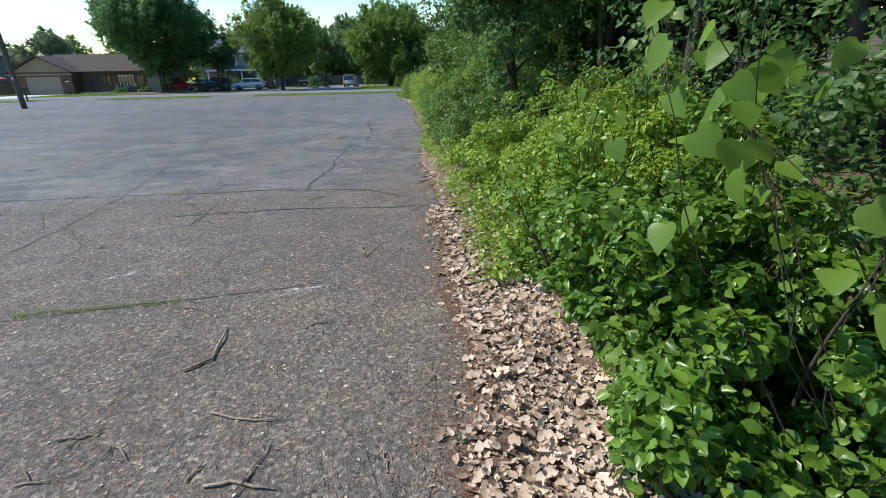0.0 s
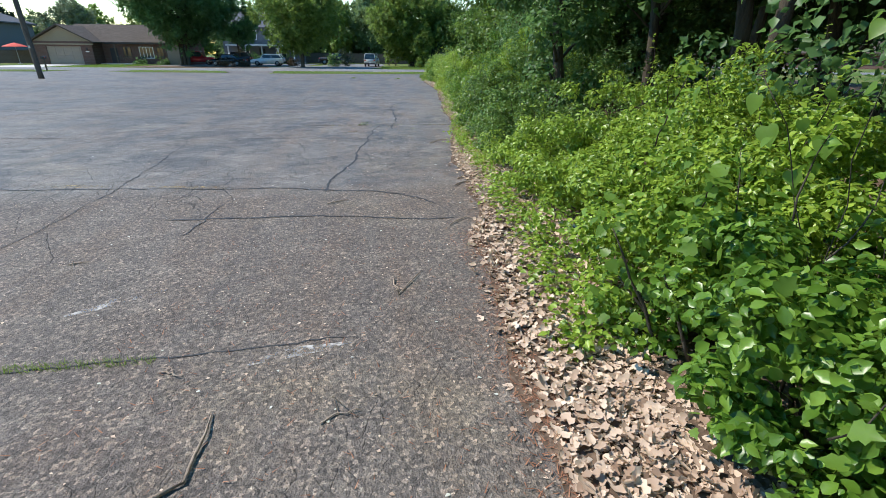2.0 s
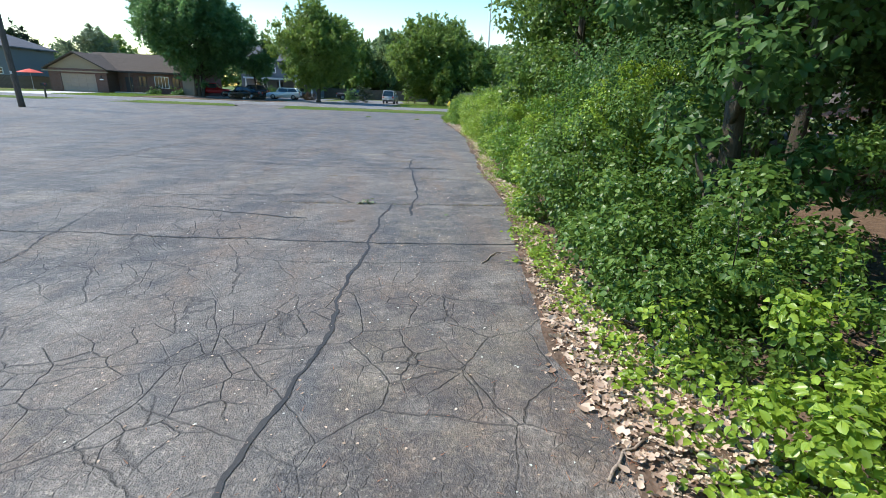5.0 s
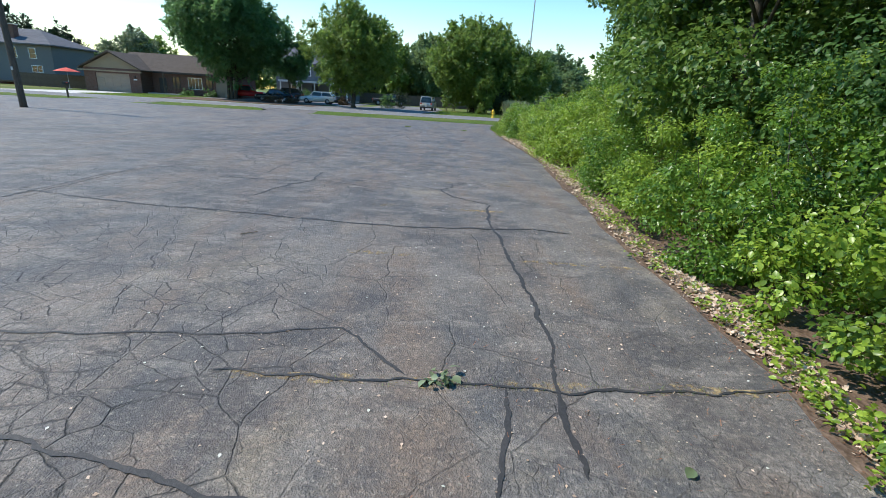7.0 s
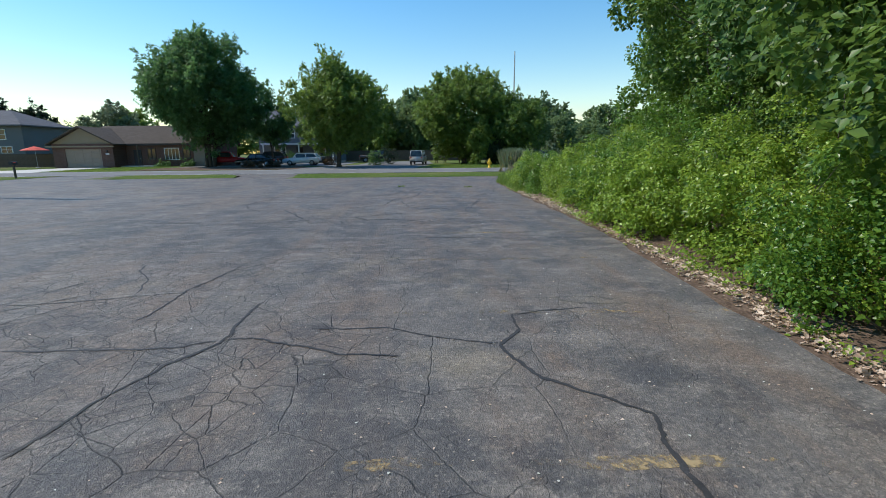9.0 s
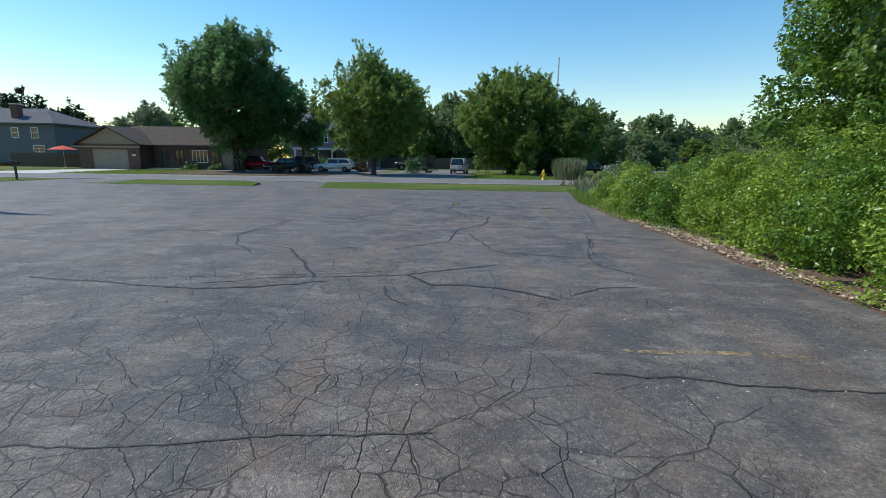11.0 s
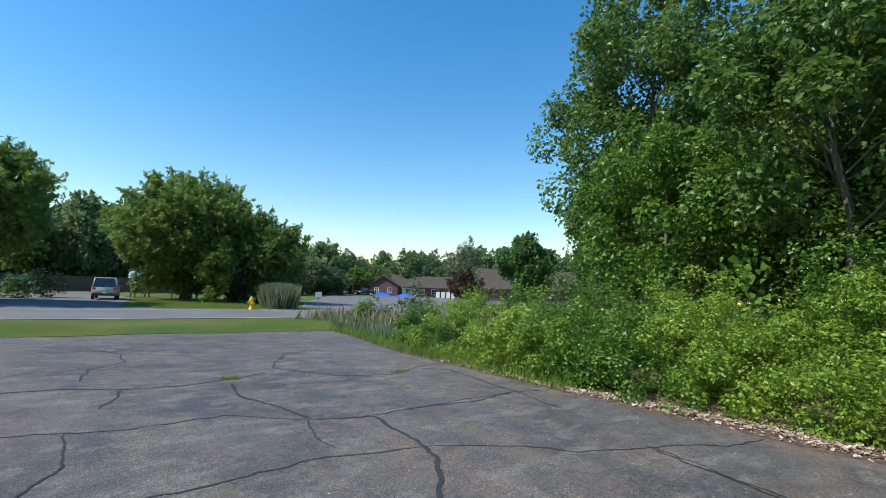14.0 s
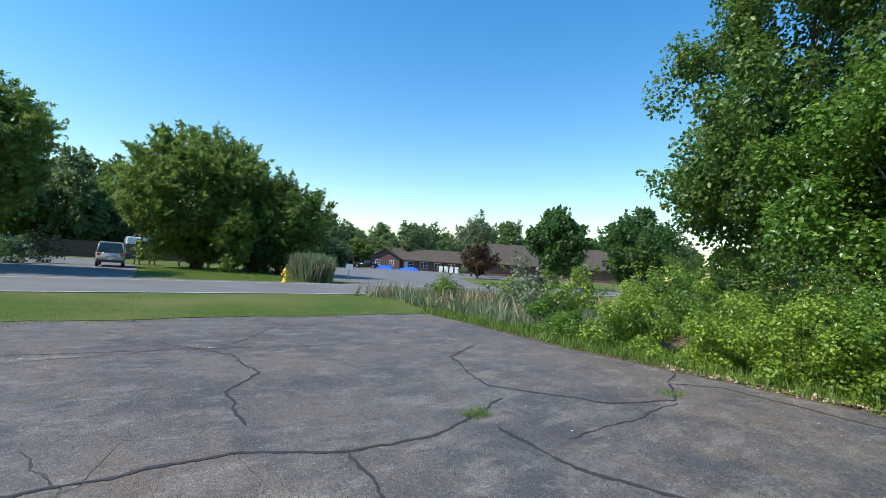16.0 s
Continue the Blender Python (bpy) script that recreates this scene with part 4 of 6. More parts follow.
def hedge_shrub(y, length, depth, height, seed, count, leaf, mat, shape, lump, off=0.0, label="dense bright green leafy shrub at the lot edge", ragged=0.25, slope=0.55):
    return shrub("hedge_shrub", pose(foot_x(y) + off + depth / 2 + lump * 0.55, y, 0), label, length, depth, height, seed, count, leaf, mat, shape, lump, "hedge beside the lot", "shrub", ragged, 5, slope)


# LEAF_DARK in the hollow and LEAF_WOOD last carry shade as leaf colour
for k, (y, off, length, depth, h, count, mt) in enumerate((
        (-10.8, 1.5, 1.8, 1.0, 1.6, 3000, LEAF_HEDGE), (-9.7, 1.3, 1.5, 1.1, 1.0, 4500, LEAF_DARK), (-8.5, 1.35, 1.1, 0.9, 0.6, 4500, LEAF_DARK), (-7.0, 0.05, 1.6, 1.3, 1.2, 13000, LEAF_HEDGE),
        (-5.7, 0.05, 1.9, 2.2, 1.3, 30000, LEAF_LIME), (-4.3, 0.1, 1.9, 2.4, 1.4, 30000, LEAF_LIME), (-2.9, 0.04, 1.9, 2.6, 1.4, 27000, LEAF_LIME), (-1.5, 0.1, 1.7, 2.6, 1.3, 17000, LEAF_WOOD))):
    hedge_shrub(y, length, depth, h, 100 + k, count, 0.05 if k < 4 else 0.043, mt, LEAF_FINE, 0.16, off, ragged=0.5, slope=0.3 if k < 4 else 0.55)
shrub("hedge_shrub", pose(1.22, -8.35, 0), "low green leafy growth at the lot edge", 0.6, 0.35, 0.42, 118, 2200, 0.056, LEAF_HEDGE, LEAF_FINE, 0.13, "hedge beside the lot", "shrub", 0.3, 4)
# the first two take LEAF_WOOD, a darker green painted for shade
for k, y in enumerate((0.2, 1.7, 3.2, 4.8, 6.6, 8.4, 10.2)):
    hedge_shrub(y, 2.3, 2.0, (1.3, 1.6, 1.75, 1.7, 1.75, 1.9, 2.0)[k], 120 + k, 17000, 0.053, (LEAF_WOOD, LEAF_WOOD, LEAF_LIME, LEAF_HEDGE, LEAF_LIME, LEAF_HEDGE, LEAF_LIME)[k], LEAF_OVAL if k < 3 else LEAF_SIMPLE, 0.25, ragged=1.0, slope=0.65)
for k in range(9):
    y = 12.2 + 2.15 * k
    hedge_shrub(y, 2.8, 2.5, float(np.interp(y, [12, 19, 26, 30], [2.05, 1.9, 1.6, 0.9])), 140 + k, 18000, 0.064, (LEAF_LIME, LEAF_LIME, LEAF_HEDGE)[k % 3], LEAF_SIMPLE, 0.3, ragged=1.2, slope=0.5)
for k, (y, off, length, depth, h, count) in enumerate(((-7.85, 0.0, 1.0, 1.3, 0.8, 9500),)):
    hedge_shrub(y, length, depth, h, 112 + k, count, 0.058, LEAF_HEDGE, LEAF_FINE, 0.14, off, "low leafy shrub beside the leaf litter", 0.4, 0.3)
for k, (y, off, length, depth, h, count) in enumerate(((-7.75, 0.12, 0.9, 1.2, 0.95, 300), (-6.9, 0.1, 1.5, 1.2, 1.3, 520))):
    shrub("broadleaf_weed", pose(foot_x(y) + off + depth / 2, y, 0), "broad pale leaves growing through the hedge", length, depth, h, 115 + k, count, 0.062, LEAF_BIG, LEAF_BROAD, 0.15, "broadleaf weeds in the hedge", "weed", 0.4, 8, 0.3)
# taller second row
BACK = ((-9.8, 3.3, 2.0), (-7.0, 3.2, 2.2), (2.9, 4.1, 2.4), (5.4, 4.5, 2.6), (6.8, 5.4, 2.7), (10.2, 6.4, 2.6), (13.6, 7.0, 2.4), (18.4, 6.9, 3.2), (21.4, 7.2, 2.0), (24.2, 7.6, 1.9), (27.5, 8.4, 1.6), (27.2, 16.6, 2.6), (30.2, 18.4, 2.4), (26.0, 20.5, 2.8), (32.6, 21.5, 2.4))
# up to y 6 the dark leaf puts the wood's shade into the colour
for k, (y, x, h) in enumerate(BACK):
    shrub("tall_shrub", pose(x + 0.4, y, 0), "tall ragged green shrub behind the hedge", 4.0, 2.6, h, 170 + k, 13000 if y > 8 else 9500, 0.08 if y > 8 else 0.07, (LEAF_WOOD, LEAF_HEDGE, LEAF_LIME)[k % 3] if y > 6 else LEAF_DARK, LEAF_SIMPLE, 0.36, "shrubs behind the hedge", ragged=0.7, stems=5)

# woods: three builds, copied with turns
TALL = [tree("woodland_tree", pose(12.5, 14, 0), "tall broadleaf tree in the wood", 13.5, 4.4, 1.2, 0.17, 301, 115, 120, 0.26, LEAF_WOOD, BARK, group="woodland trees", clump_r=0.23, shape=LEAF_SIMPLE),
        tree("woodland_tree", pose(11.6, 5.0, 0), "tall broadleaf tree in the wood", 12.5, 4.5, 1.8, 0.15, 302, 115, 120, 0.26, LEAF_DARK, BARK, group="woodland trees", clump_r=0.23, shape=LEAF_SIMPLE),
        tree("woodland_tree", pose(13.5, 20, 0), "tall broadleaf tree in the wood", 12.0, 4.0, 1.0, 0.16, 303, 110, 120, 0.25, LEAF_WOOD, BARK_GREY, group="woodland trees", clump_r=0.23, shape=LEAF_SIMPLE)]
tree("edge_tree", pose(14.3, 27.0, 0), "tall broadleaf tree at the wood's open corner", 16.0, 4.5, 1.2, 0.2, 300, 150, 300, 0.19, LEAF_WOOD, BARK_GREY, group="woodland trees", clump_r=0.19, shape=LEAF_SIMPLE, lobes=0.45, top=0.2)
tree("edge_tree", pose(10.1, 24.4, 0), "fresh green tree in front of the wood", 7.3, 2.85, 0.9, 0.1, 304, 75, 260, 0.15, LEAF_HEDGE, BARK_GREY, group="woodland trees", clump_r=0.24, shape=LEAF_SIMPLE)
tree("edge_tree", pose(4.9, 8.6, 0), "vine-covered tree beside the lot", 8.5, 2.3, 0.2, 0.13, 305, 75, 240, 0.13, LEAF_WOOD, BARK, group="woodland trees", clump_r=0.26, shape=LEAF_SIMPLE)
tree("edge_tree", pose(6.4, 11.6, 0), "leafy tree beside the lot", 9.0, 2.8, 0.5, 0.12, 306, 80, 240, 0.16, LEAF_WOOD, BARK, group="woodland trees", clump_r=0.25, shape=LEAF_SIMPLE)
# its backlit, shaded side is given by the dark leaf colour
tree("edge_tree", pose(3.25, 0.4, 0), "narrow dark vine-covered tree at the lot edge", 7.0, 1.35, 0.3, 0.1, 309, 60, 230, 0.11, LEAF_DARK, BARK, group="woodland trees", clump_r=0.3, shape=LEAF_SIMPLE)
HIGH = tree("woodland_tree", pose(7.0, -3.6, 0), "tall broadleaf tree with a high shading canopy", 13.0, 5.0, 3.3, 0.14, 307, 120, 100, 0.32, LEAF_DARK, BARK, group="woodland trees", clump_r=0.22, shape=LEAF_SIMPLE)
for i, (x, yy) in enumerate(((6.8, 0.2), (6.4, -7.6), (10.5, -2.0), (10.5, -6.5), (10.2, 1.6), (6.6, -12))):
    copy_thing(HIGH, pose(x, yy, 0, 0, 0, 71 * i + 40))
# narrower crowns, largely above view, added to deepen the shade below
for i, (x, yy) in enumerate(((6.0, -5.4), (5.9, -1.6), (8.6, -4.6), (6.9, 3.4))):
    copy_thing(HIGH, pose(x, yy, 0, 0, 0, 97 * i + 15)).scale = (0.8, 0.8, 1.0)
# two of these have LEAF_DARK, so shade is part of their green
for k, (x, yy, h, r, mt) in enumerate(((8.8, 19.8, 11.5, 3.2, LEAF_WOOD), (8.6, 15.0, 11.0, 3.3, LEAF_DARK), (9.6, 11.6, 10.0, 2.8, LEAF_WOOD), (8.6, 6.4, 11.0, 3.2, LEAF_DARK))):
    tree("edge_tree", pose(x, yy, 0), "leafy tree along the wood's edge", h, r, 0.8, 0.12, 360 + k, 95, 200, 0.17, mt, BARK_GREY, group="woodland trees", clump_r=0.22, shape=LEAF_SIMPLE, lobes=0.4)
SPOTS = ((13, -7), (14.5, 0.5), (15, 9.5), (15.5, 16), (17, 22), (18.5, 29), (20, 4), (22, 13), (23, 24), (20, -8), (11, -14), (12.2, -3.8), (28, 9), (29, 20), (27, -3), (5.2, -15.5), (18, -16))
for i, (x, yy) in enumerate(SPOTS):
    t = copy_thing(TALL[i % 3], pose(x, yy, 0, 0, 0, 67 * i))
    t.scale = (1, 1, 0.85 + 0.3 * ((i * 37) % 10) / 10)
# leaning dead trunk and bare trunks inside the wood
for i, (x, y, lean, r) in enumerate(((9.2, -0.6, 0.3, 0.09), (7.6, 0.9, 0.05, 0.1), (9.6, -2.5, -0.08, 0.08), (10.5, 1.6, 0.4, 0.08))):
    w = Tubes(8)
    w.add([(0, 0, -0.05), (lean * 1.5, 0.05, 2), (lean * 3.5, -0.1, 4.2), (lean * 6, 0.1, 7)], [r * 1.4, r, r * 0.8, r * 0.4])
    tagged(link_mesh("tree_trunk", w.v, w.f, BARK, None, "", True), "dark bare trunk standing in the wood's shade", "tree trunk", "trunks in the wood").location = (x, y, 0)


def heart_leaf_mesh():
    """A heart-shaped blade, folded a little along its midrib, the tip drawn out and bent down."""
    bm = bmesh.new()
    half = ((0.0, 0.06), (0.2, -0.03), (0.38, 0.06), (0.47, 0.25), (0.44, 0.47), (0.3, 0.7), (0.13, 0.9), (0.0, 1.06))
    def z_of(x, y):
        return 0.2 * abs(x) - 0.16 * y * y + 0.05 * math.sin(9 * y) * abs(x)
    mids = [bm.verts.new((0, y, z_of(0, y))) for y in (0.06, 0.22, 0.42, 0.62, 0.84, 1.06)]
    for s in (-1, 1):
        rim = [bm.verts.new((s * x, y, z_of(x, y))) for x, y in half[1:-1]]
        for q in ((mids[0], rim[0], rim[1]), (mids[0], rim[1], mids[1]), (mids[1], rim[1], rim[2]), (mids[1], rim[2], mids[2]), (mids[2], rim[2], rim[3]), (mids[2], rim[3], mids[3]),
                  (mids[3], rim[3], rim[4]), (mids[3], rim[4], mids[4]), (mids[4], rim[4], rim[5]), (mids[4], rim[5], mids[5])):
            bm.faces.new(q if s > 0 else q[::-1])
    me = bpy.data.meshes.new("leaf")
    bmesh.ops.recalc_face_normals(bm, faces=bm.faces)
    bm.to_mesh(me)
    bm.free()
    me.polygons.foreach_set("use_smooth", [True] * len(me.polygons))
    me.materials.append(LEAF_BIG)
    return me


def sapling(at, label, seed, tips, count, size):
    """A young tree with arching shoots and large heart-shaped leaves, each its own part."""
    rng = np.random.default_rng(seed)
    e = thing("redbud_sapling", pose(*at), label, "sapling", "heart-leaved saplings")
    me = heart_leaf_mesh()
    shoots = []
    for tip in tips:
        w = Tubes(6)
        shoots.append(w.limb((0, 0, 0), tip, 0.004, 0.0015, rng, 0.13, 9))
        w.link("shoot", BARK, e)
    for i in range(count):
        s = shoots[i % len(shoots)]
        k = int(rng.integers(6, 9))
        p = s[k] + Vector(rng.normal(0, 0.07, 3)) * Vector((1, 1, 0.9)).length * 0.7
        lf = new("leaf", me)
        lf.parent = e
        down = Vector((rng.normal(0, 0.5), rng.normal(0, 0.5), -0.75)).normalized()
        face = Vector((-0.8 + rng.normal(0, 0.5), rng.normal(-0.2, 0.5), 0.7))
        x = down.cross(face).normalized()
        z = x.cross(down)
        s_ = size * rng.uniform(0.6, 1.15)
        lf.matrix_basis = Matrix((x, down, z)).transposed().to_4x4()
        lf.matrix_basis = Matrix.Translation(p) @ lf.matrix_basis @ Matrix.Diagonal((s_, s_, s_, 1))
    return e


sapling((1.75, -8.45, 0), "young redbud with large heart-shaped green leaves", 11, ((-0.68, 0.05, 1.62), (-0.75, 0.3, 1.72), (-0.3, -0.1, 1.9), (-0.75, -0.05, 1.35), (0.1, 0.3, 2.0), (-0.5, 0.5, 1.95), (-0.85, 0.25, 1.6)), 58, 0.095)
sapling((2.1, -6.9, 0), "young redbud rising out of the hedge", 12, ((-0.5, -0.2, 1.7), (-0.35, 0.2, 2.1), (-0.7, 0.1, 1.45), (0.2, 0.2, 2.3)), 34, 0.08)
sapling((8.0, 21.6, 0), "young broad-leaved sapling above the hedge", 13, ((-0.3, 0.3, 2.6), (0.3, 0.0, 2.8), (-0.1, -0.4, 2.5)), 40, 0.2)

# unseen crown added overhead to throw shade on the hedge hollow
tree("added_shade_redbud", pose(1.5, -8.75, 0), "added redbud crown above view that shades the lot edge", 3.5, 1.3, 1.95, 0.03, 308, 60, 130, 0.105, LEAF_BIG, BARK, clump_r=0.26, shape=LEAF_FINE, top=0.2)
# leaves fallen along the edge
n = 50000
ys = np.where(R.random(n) < 0.62, R.uniform(-10, 5, n), R.uniform(5, 27, n))
mid = np.array([(edge_x(v) + foot_x(v)) / 2 for v in ys])
half = np.array([(foot_x(v) - edge_x(v)) / 2 + 0.04 for v in ys])
spread = np.clip(np.where(ys < 0, R.normal(0.7, 1.1, n), R.normal(0.3, 0.6, n)), -0.78 - 0.3 * R.random(n) - 0.9 * R.random(n) ** 7, 3.6)
patchy = np.array([noise.noise(Vector((0, v * 1.4, 3))) + 0.6 * noise.noise(Vector((u * 3, v * 4.5, 8))) for u, v in zip(spread, ys)])
keep = (patchy + R.normal(0, 0.25, n) > -0.32) & (R.random(n) < np.interp(ys, [-2, 1, 9], [1.0, 0.8, 0.7]))
ys, mid, half, spread = ys[keep], mid[keep], half[keep], spread[keep]
n = len(ys)
xs = mid + spread * half
pos = np.stack([xs, ys, 0.005 + 0.045 * R.random(n) * np.exp(-spread ** 2)], 1)
pts = unit(np.stack([R.normal(0, 1, n), R.normal(0, 1, n), R.normal(0, 0.18, n)], 1))
nrm = unit(np.stack([R.normal(0, 0.42, n), R.normal(0, 0.42, n), np.ones(n)], 1))
tagged(leaves("leaf_litter", pos, pts, nrm, 0.016 + 0.064 * R.random(n) ** 1.8, LEAF_CURL, DRY_LEAF), "dry tan fallen leaves heaped along the asphalt edge", "leaf litter", kind="stuff")
# seedlings and ivy that creep out over the litter
n = 620
ys = np.where(R.random(n) < 0.6, R.uniform(-6.5, 4, n), R.uniform(4, 27, n))
tuft = np.stack([np.array([foot_x(v) for v in ys]) + R.normal(-0.03, 0.09, n), ys, 0.03 + 0.07 * R.random(n)], 1)
pos = np.repeat(tuft, 11, 0) + R.normal(0, 0.05, (n * 11, 3)) * (1, 1, 0.55)
pos[:, 2] = pos[:, 2].clip(0.012, None)
tagged(leaves("ground_seedlings", pos, unit(R.normal(0, 1, pos.shape) * (1, 1, 0.3)), unit(R.normal(0, 0.4, pos.shape) + (-0.1, 0, 1)), R.uniform(0.025, 0.062, len(pos)), LEAF_FINE, LEAF_LIME), "small green seedlings creeping over the litter", "seedling", kind="stuff")
# scattered bits over the lot
n = 4600
ys = np.r_[R.uniform(-9.2, 8, 3000), R.uniform(8, 34, 1600)]
xs = np.array([edge_x(v) for v in ys]) - np.abs(R.normal(0, 2.6, n))
pos = np.stack([xs, ys, np.full(n, 0.004)], 1)
nrm = unit(np.stack([R.normal(0, 0.2, n), R.normal(0, 0.2, n), np.ones(n)], 1))
tagged(leaves("leaf_bits", pos, unit(np.c_[R.normal(0, 1, (n, 2)), np.zeros(n)]), nrm, 0.005 + 0.022 * R.random(n) ** 2, LEAF_SIMPLE, DRY_LEAF), "small dry leaf bits scattered over asphalt", "leaf litter", kind="stuff")
n = 6500
ys = np.where(R.random(n) < 0.7, R.uniform(-9.2, -4.5, n), R.uniform(-4.5, 4, n))
xs = np.array([edge_x(v) for v in ys]) + 0.05 - np.abs(R.normal(0, 0.14, n)) - (R.random(n) < 0.3) * R.uniform(0, 2.2, n)
pos = np.stack([xs, ys, np.full(n, 0.005)], 1)
RUSTY = leaf_mat("rusty_catkin", (0.16, 0.06, 0.03), (0.3, 0.13, 0.07), (0.42, 0.22, 0.13), 0.1, 0.8)
tagged(leaves("catkin_bits", pos, unit(np.c_[R.normal(0, 1, (n, 2)), np.zeros(n)]), np.tile((0, 0.1, 1.0), (n, 1)), R.uniform(0.012, 0.055, n), BLADE, RUSTY), "rusty fallen catkins and needles on asphalt", "leaf litter", kind="stuff")


def pale_bits():
    n = 700
    ys = np.r_[R.uniform(-9, 10, 420), R.uniform(10, 33, 280)]
    xs = np.array([edge_x(v) for v in ys]) - np.abs(R.normal(0, 2.8, n))
    pos = np.stack([xs, ys, np.full(n, 0.004)], 1)
    tagged(leaves("petal_bits", pos, unit(np.c_[R.normal(0, 1, (n, 2)), np.zeros(n)]), np.tile((0, 0.1, 1.0), (n, 1)), R.uniform(0.008, 0.026, n), LEAF_OVAL, PETAL), "tiny white petals strewn on the asphalt", "petals", kind="stuff")


pale_bits()


def twig(pts, r, seed, label="broken dead twig lying on the asphalt"):
    rng = np.random.default_rng(seed)
    w = Tubes(6)
    p = np.array(pts, float)
    s = np.linspace(0, 1, 7)
    base = np.linspace(0, 1, len(p))
    line = [(np.interp(t, base, p[:, 0]) + rng.normal(0, 0.006), np.interp(t, base, p[:, 1]) + rng.normal(0, 0.006), r + 0.002 + abs(rng.normal(0, 0.004))) for t in s]
    w.add(line, [r, r * 1.05, r, r * 0.9, r * 0.85, r * 0.7, r * 0.35])
    if rng.random() < 0.6:
        a = Vector(line[3])
        w.add([a, a + Vector((rng.normal(0, 0.05), rng.normal(0, 0.05), 0.008)), a + Vector((rng.normal(0, 0.09), rng.normal(0, 0.09), 0.01))], [r * 0.6, r * 0.45, r * 0.2])
    return tagged(link_mesh("twig", w.v, w.f, TWIG, None, "", True), label, "twig", "fallen twigs")


TWIGS = (
    (((-0.93, -7.14), (-0.8, -7.07), (-0.81, -6.69)), 0.011), (((-0.69, -7.52), (-0.52, -7.61), (-0.35, -7.64)), 0.008), (((-1.3, -7.58), (-1.22, -7.59), (-1.13, -7.56)), 0.008),
    (((-1.06, -7.74), (-1.04, -7.66), (-0.94, -7.76)), 0.006), (((-0.59, -7.96), (-0.44, -7.98), (-0.3, -8.03)), 0.009), (((-0.44, -7.98), (-0.41, -7.9), (-0.37, -7.78)), 0.006),
    (((-0.33, -6.81), (-0.25, -6.76), (-0.15, -6.75)), 0.006), (((0.36, -7.33), (0.39, -7.45), (0.31, -7.55)), 0.005), (((0.04, -5.43), (0.07, -5.66), (0.25, -5.33)), 0.007),
    (((0.11, -7.92), (0.12, -8.03)), 0.005), (((-0.66, -7.93), (-0.62, -7.83)), 0.006), (((-1.32, -7.82), (-1.2, -7.82)), 0.006), (((-1.17, -6.35), (-1.05, -6.41)), 0.006),
    (((-2.41, -4.88), (-2.3, -4.86)), 0.007), (((-0.62, -3.5), (-0.41, -3.36)), 0.009), (((0.98, -2.53), (1.12, -2.38), (1.3, -2.28)), 0.012), (((0.88, -2.88), (1.04, -2.68), (1.23, -2.67)), 0.012),
    (((0.98, -3.14), (1.08, -3.07), (1.21, -3.07)), 0.008), (((-0.7, 1.72), (-0.6, 1.68), (-0.48, 1.74)), 0.008), (((-2.6, 5.4), (-2.45, 5.55)), 0.008), (((0.72, -8.2), (0.78, -7.9), (0.76, -7.5)), 0.013),
    (((0.86, -7.7), (0.8, -7.2), (0.9, -6.8)), 0.011), (((0.95, -6.6), (0.75, -6.25), (0.8, -6.0)), 0.01), (((0.62, -4.3), (0.8, -4.1), (1.0, -4.2)), 0.008), (((0.9, 0.2), (1.1, 0.5), (1.35, 0.55)), 0.008))
for i, (p, r) in enumerate(TWIGS):
    twig(p, r * 0.75, 700 + i)

for i in range(26):
    yy = R.uniform(-8.6, 3)
    xx = edge_x(yy) + R.uniform(-0.05, 0.45)
    ang, ln = R.uniform(0, 6.28), R.uniform(0.06, 0.28)
    tw = twig(((xx, yy), (xx + ln * 0.5 * math.cos(ang + 0.2), yy + ln * 0.5 * math.sin(ang + 0.2)), (xx + ln * math.cos(ang), yy + ln * math.sin(ang))), R.uniform(0.002, 0.0055), 760 + i, "thin dead twig lying in the leaf litter")
    tw.location.z = 0.025

# grasses
def grass_patch(name, x0, x1, y0, y1, n, lo, hi, mat, label, seed, keep=None):
    rng = np.random.default_rng(seed)
    xs, ys = rng.uniform(x0, x1, n), rng.uniform(y0, y1, n)
    if keep is not None:
        ok = np.array([keep(a, b) for a, b in zip(xs, ys)])
        xs, ys = xs[ok], ys[ok]
    m = len(xs)
    pos = np.stack([xs, ys, np.full(m, -0.01)], 1)
    up = unit(np.stack([rng.normal(0, 0.3, m), rng.normal(0, 0.3, m), np.ones(m)], 1))
    side = unit(np.stack([rng.normal(0, 1, m), rng.normal(0, 1, m), np.zeros(m)], 1))
    return tagged(leaves(name, pos, up, side, rng.uniform(lo, hi, m), BLADE, mat), label, "grass", kind="stuff")


grass_patch("verge_grass", -9.2, 13, 34.6, 40.7, 60000, 0.025, 0.08, GRASS, "short mown grass on the road verge", 31, lambda a, b: b > 35.0 - 0.03 * a + 0.25 * noise.noise(Vector((a * 1.3, 0, 4))))
grass_patch("verge_grass", -22.7, -12.7, 36.0, 41.3, 20000, 0.025, 0.08, GRASS, "short mown grass on the road verge", 32, lambda a, b: a < -12.9 - max(0, b - 36.5) * 0.5)
grass_patch("verge_grass", -60, -27.6, 36.7, 41.1, 20000, 0.025, 0.08, GRASS, "short mown grass on the road verge", 33)
grass_patch("lawn_grass", 0.6, 8.5, 49.8, 64, 16000, 0.07, 0.18, GRASS, "sunlit lawn across the road", 34)
grass_patch("lawn_grass", -36, -29, 49.8, 63.5, 9000, 0.08, 0.2, GRASS, "front lawn beside the driveway", 35)
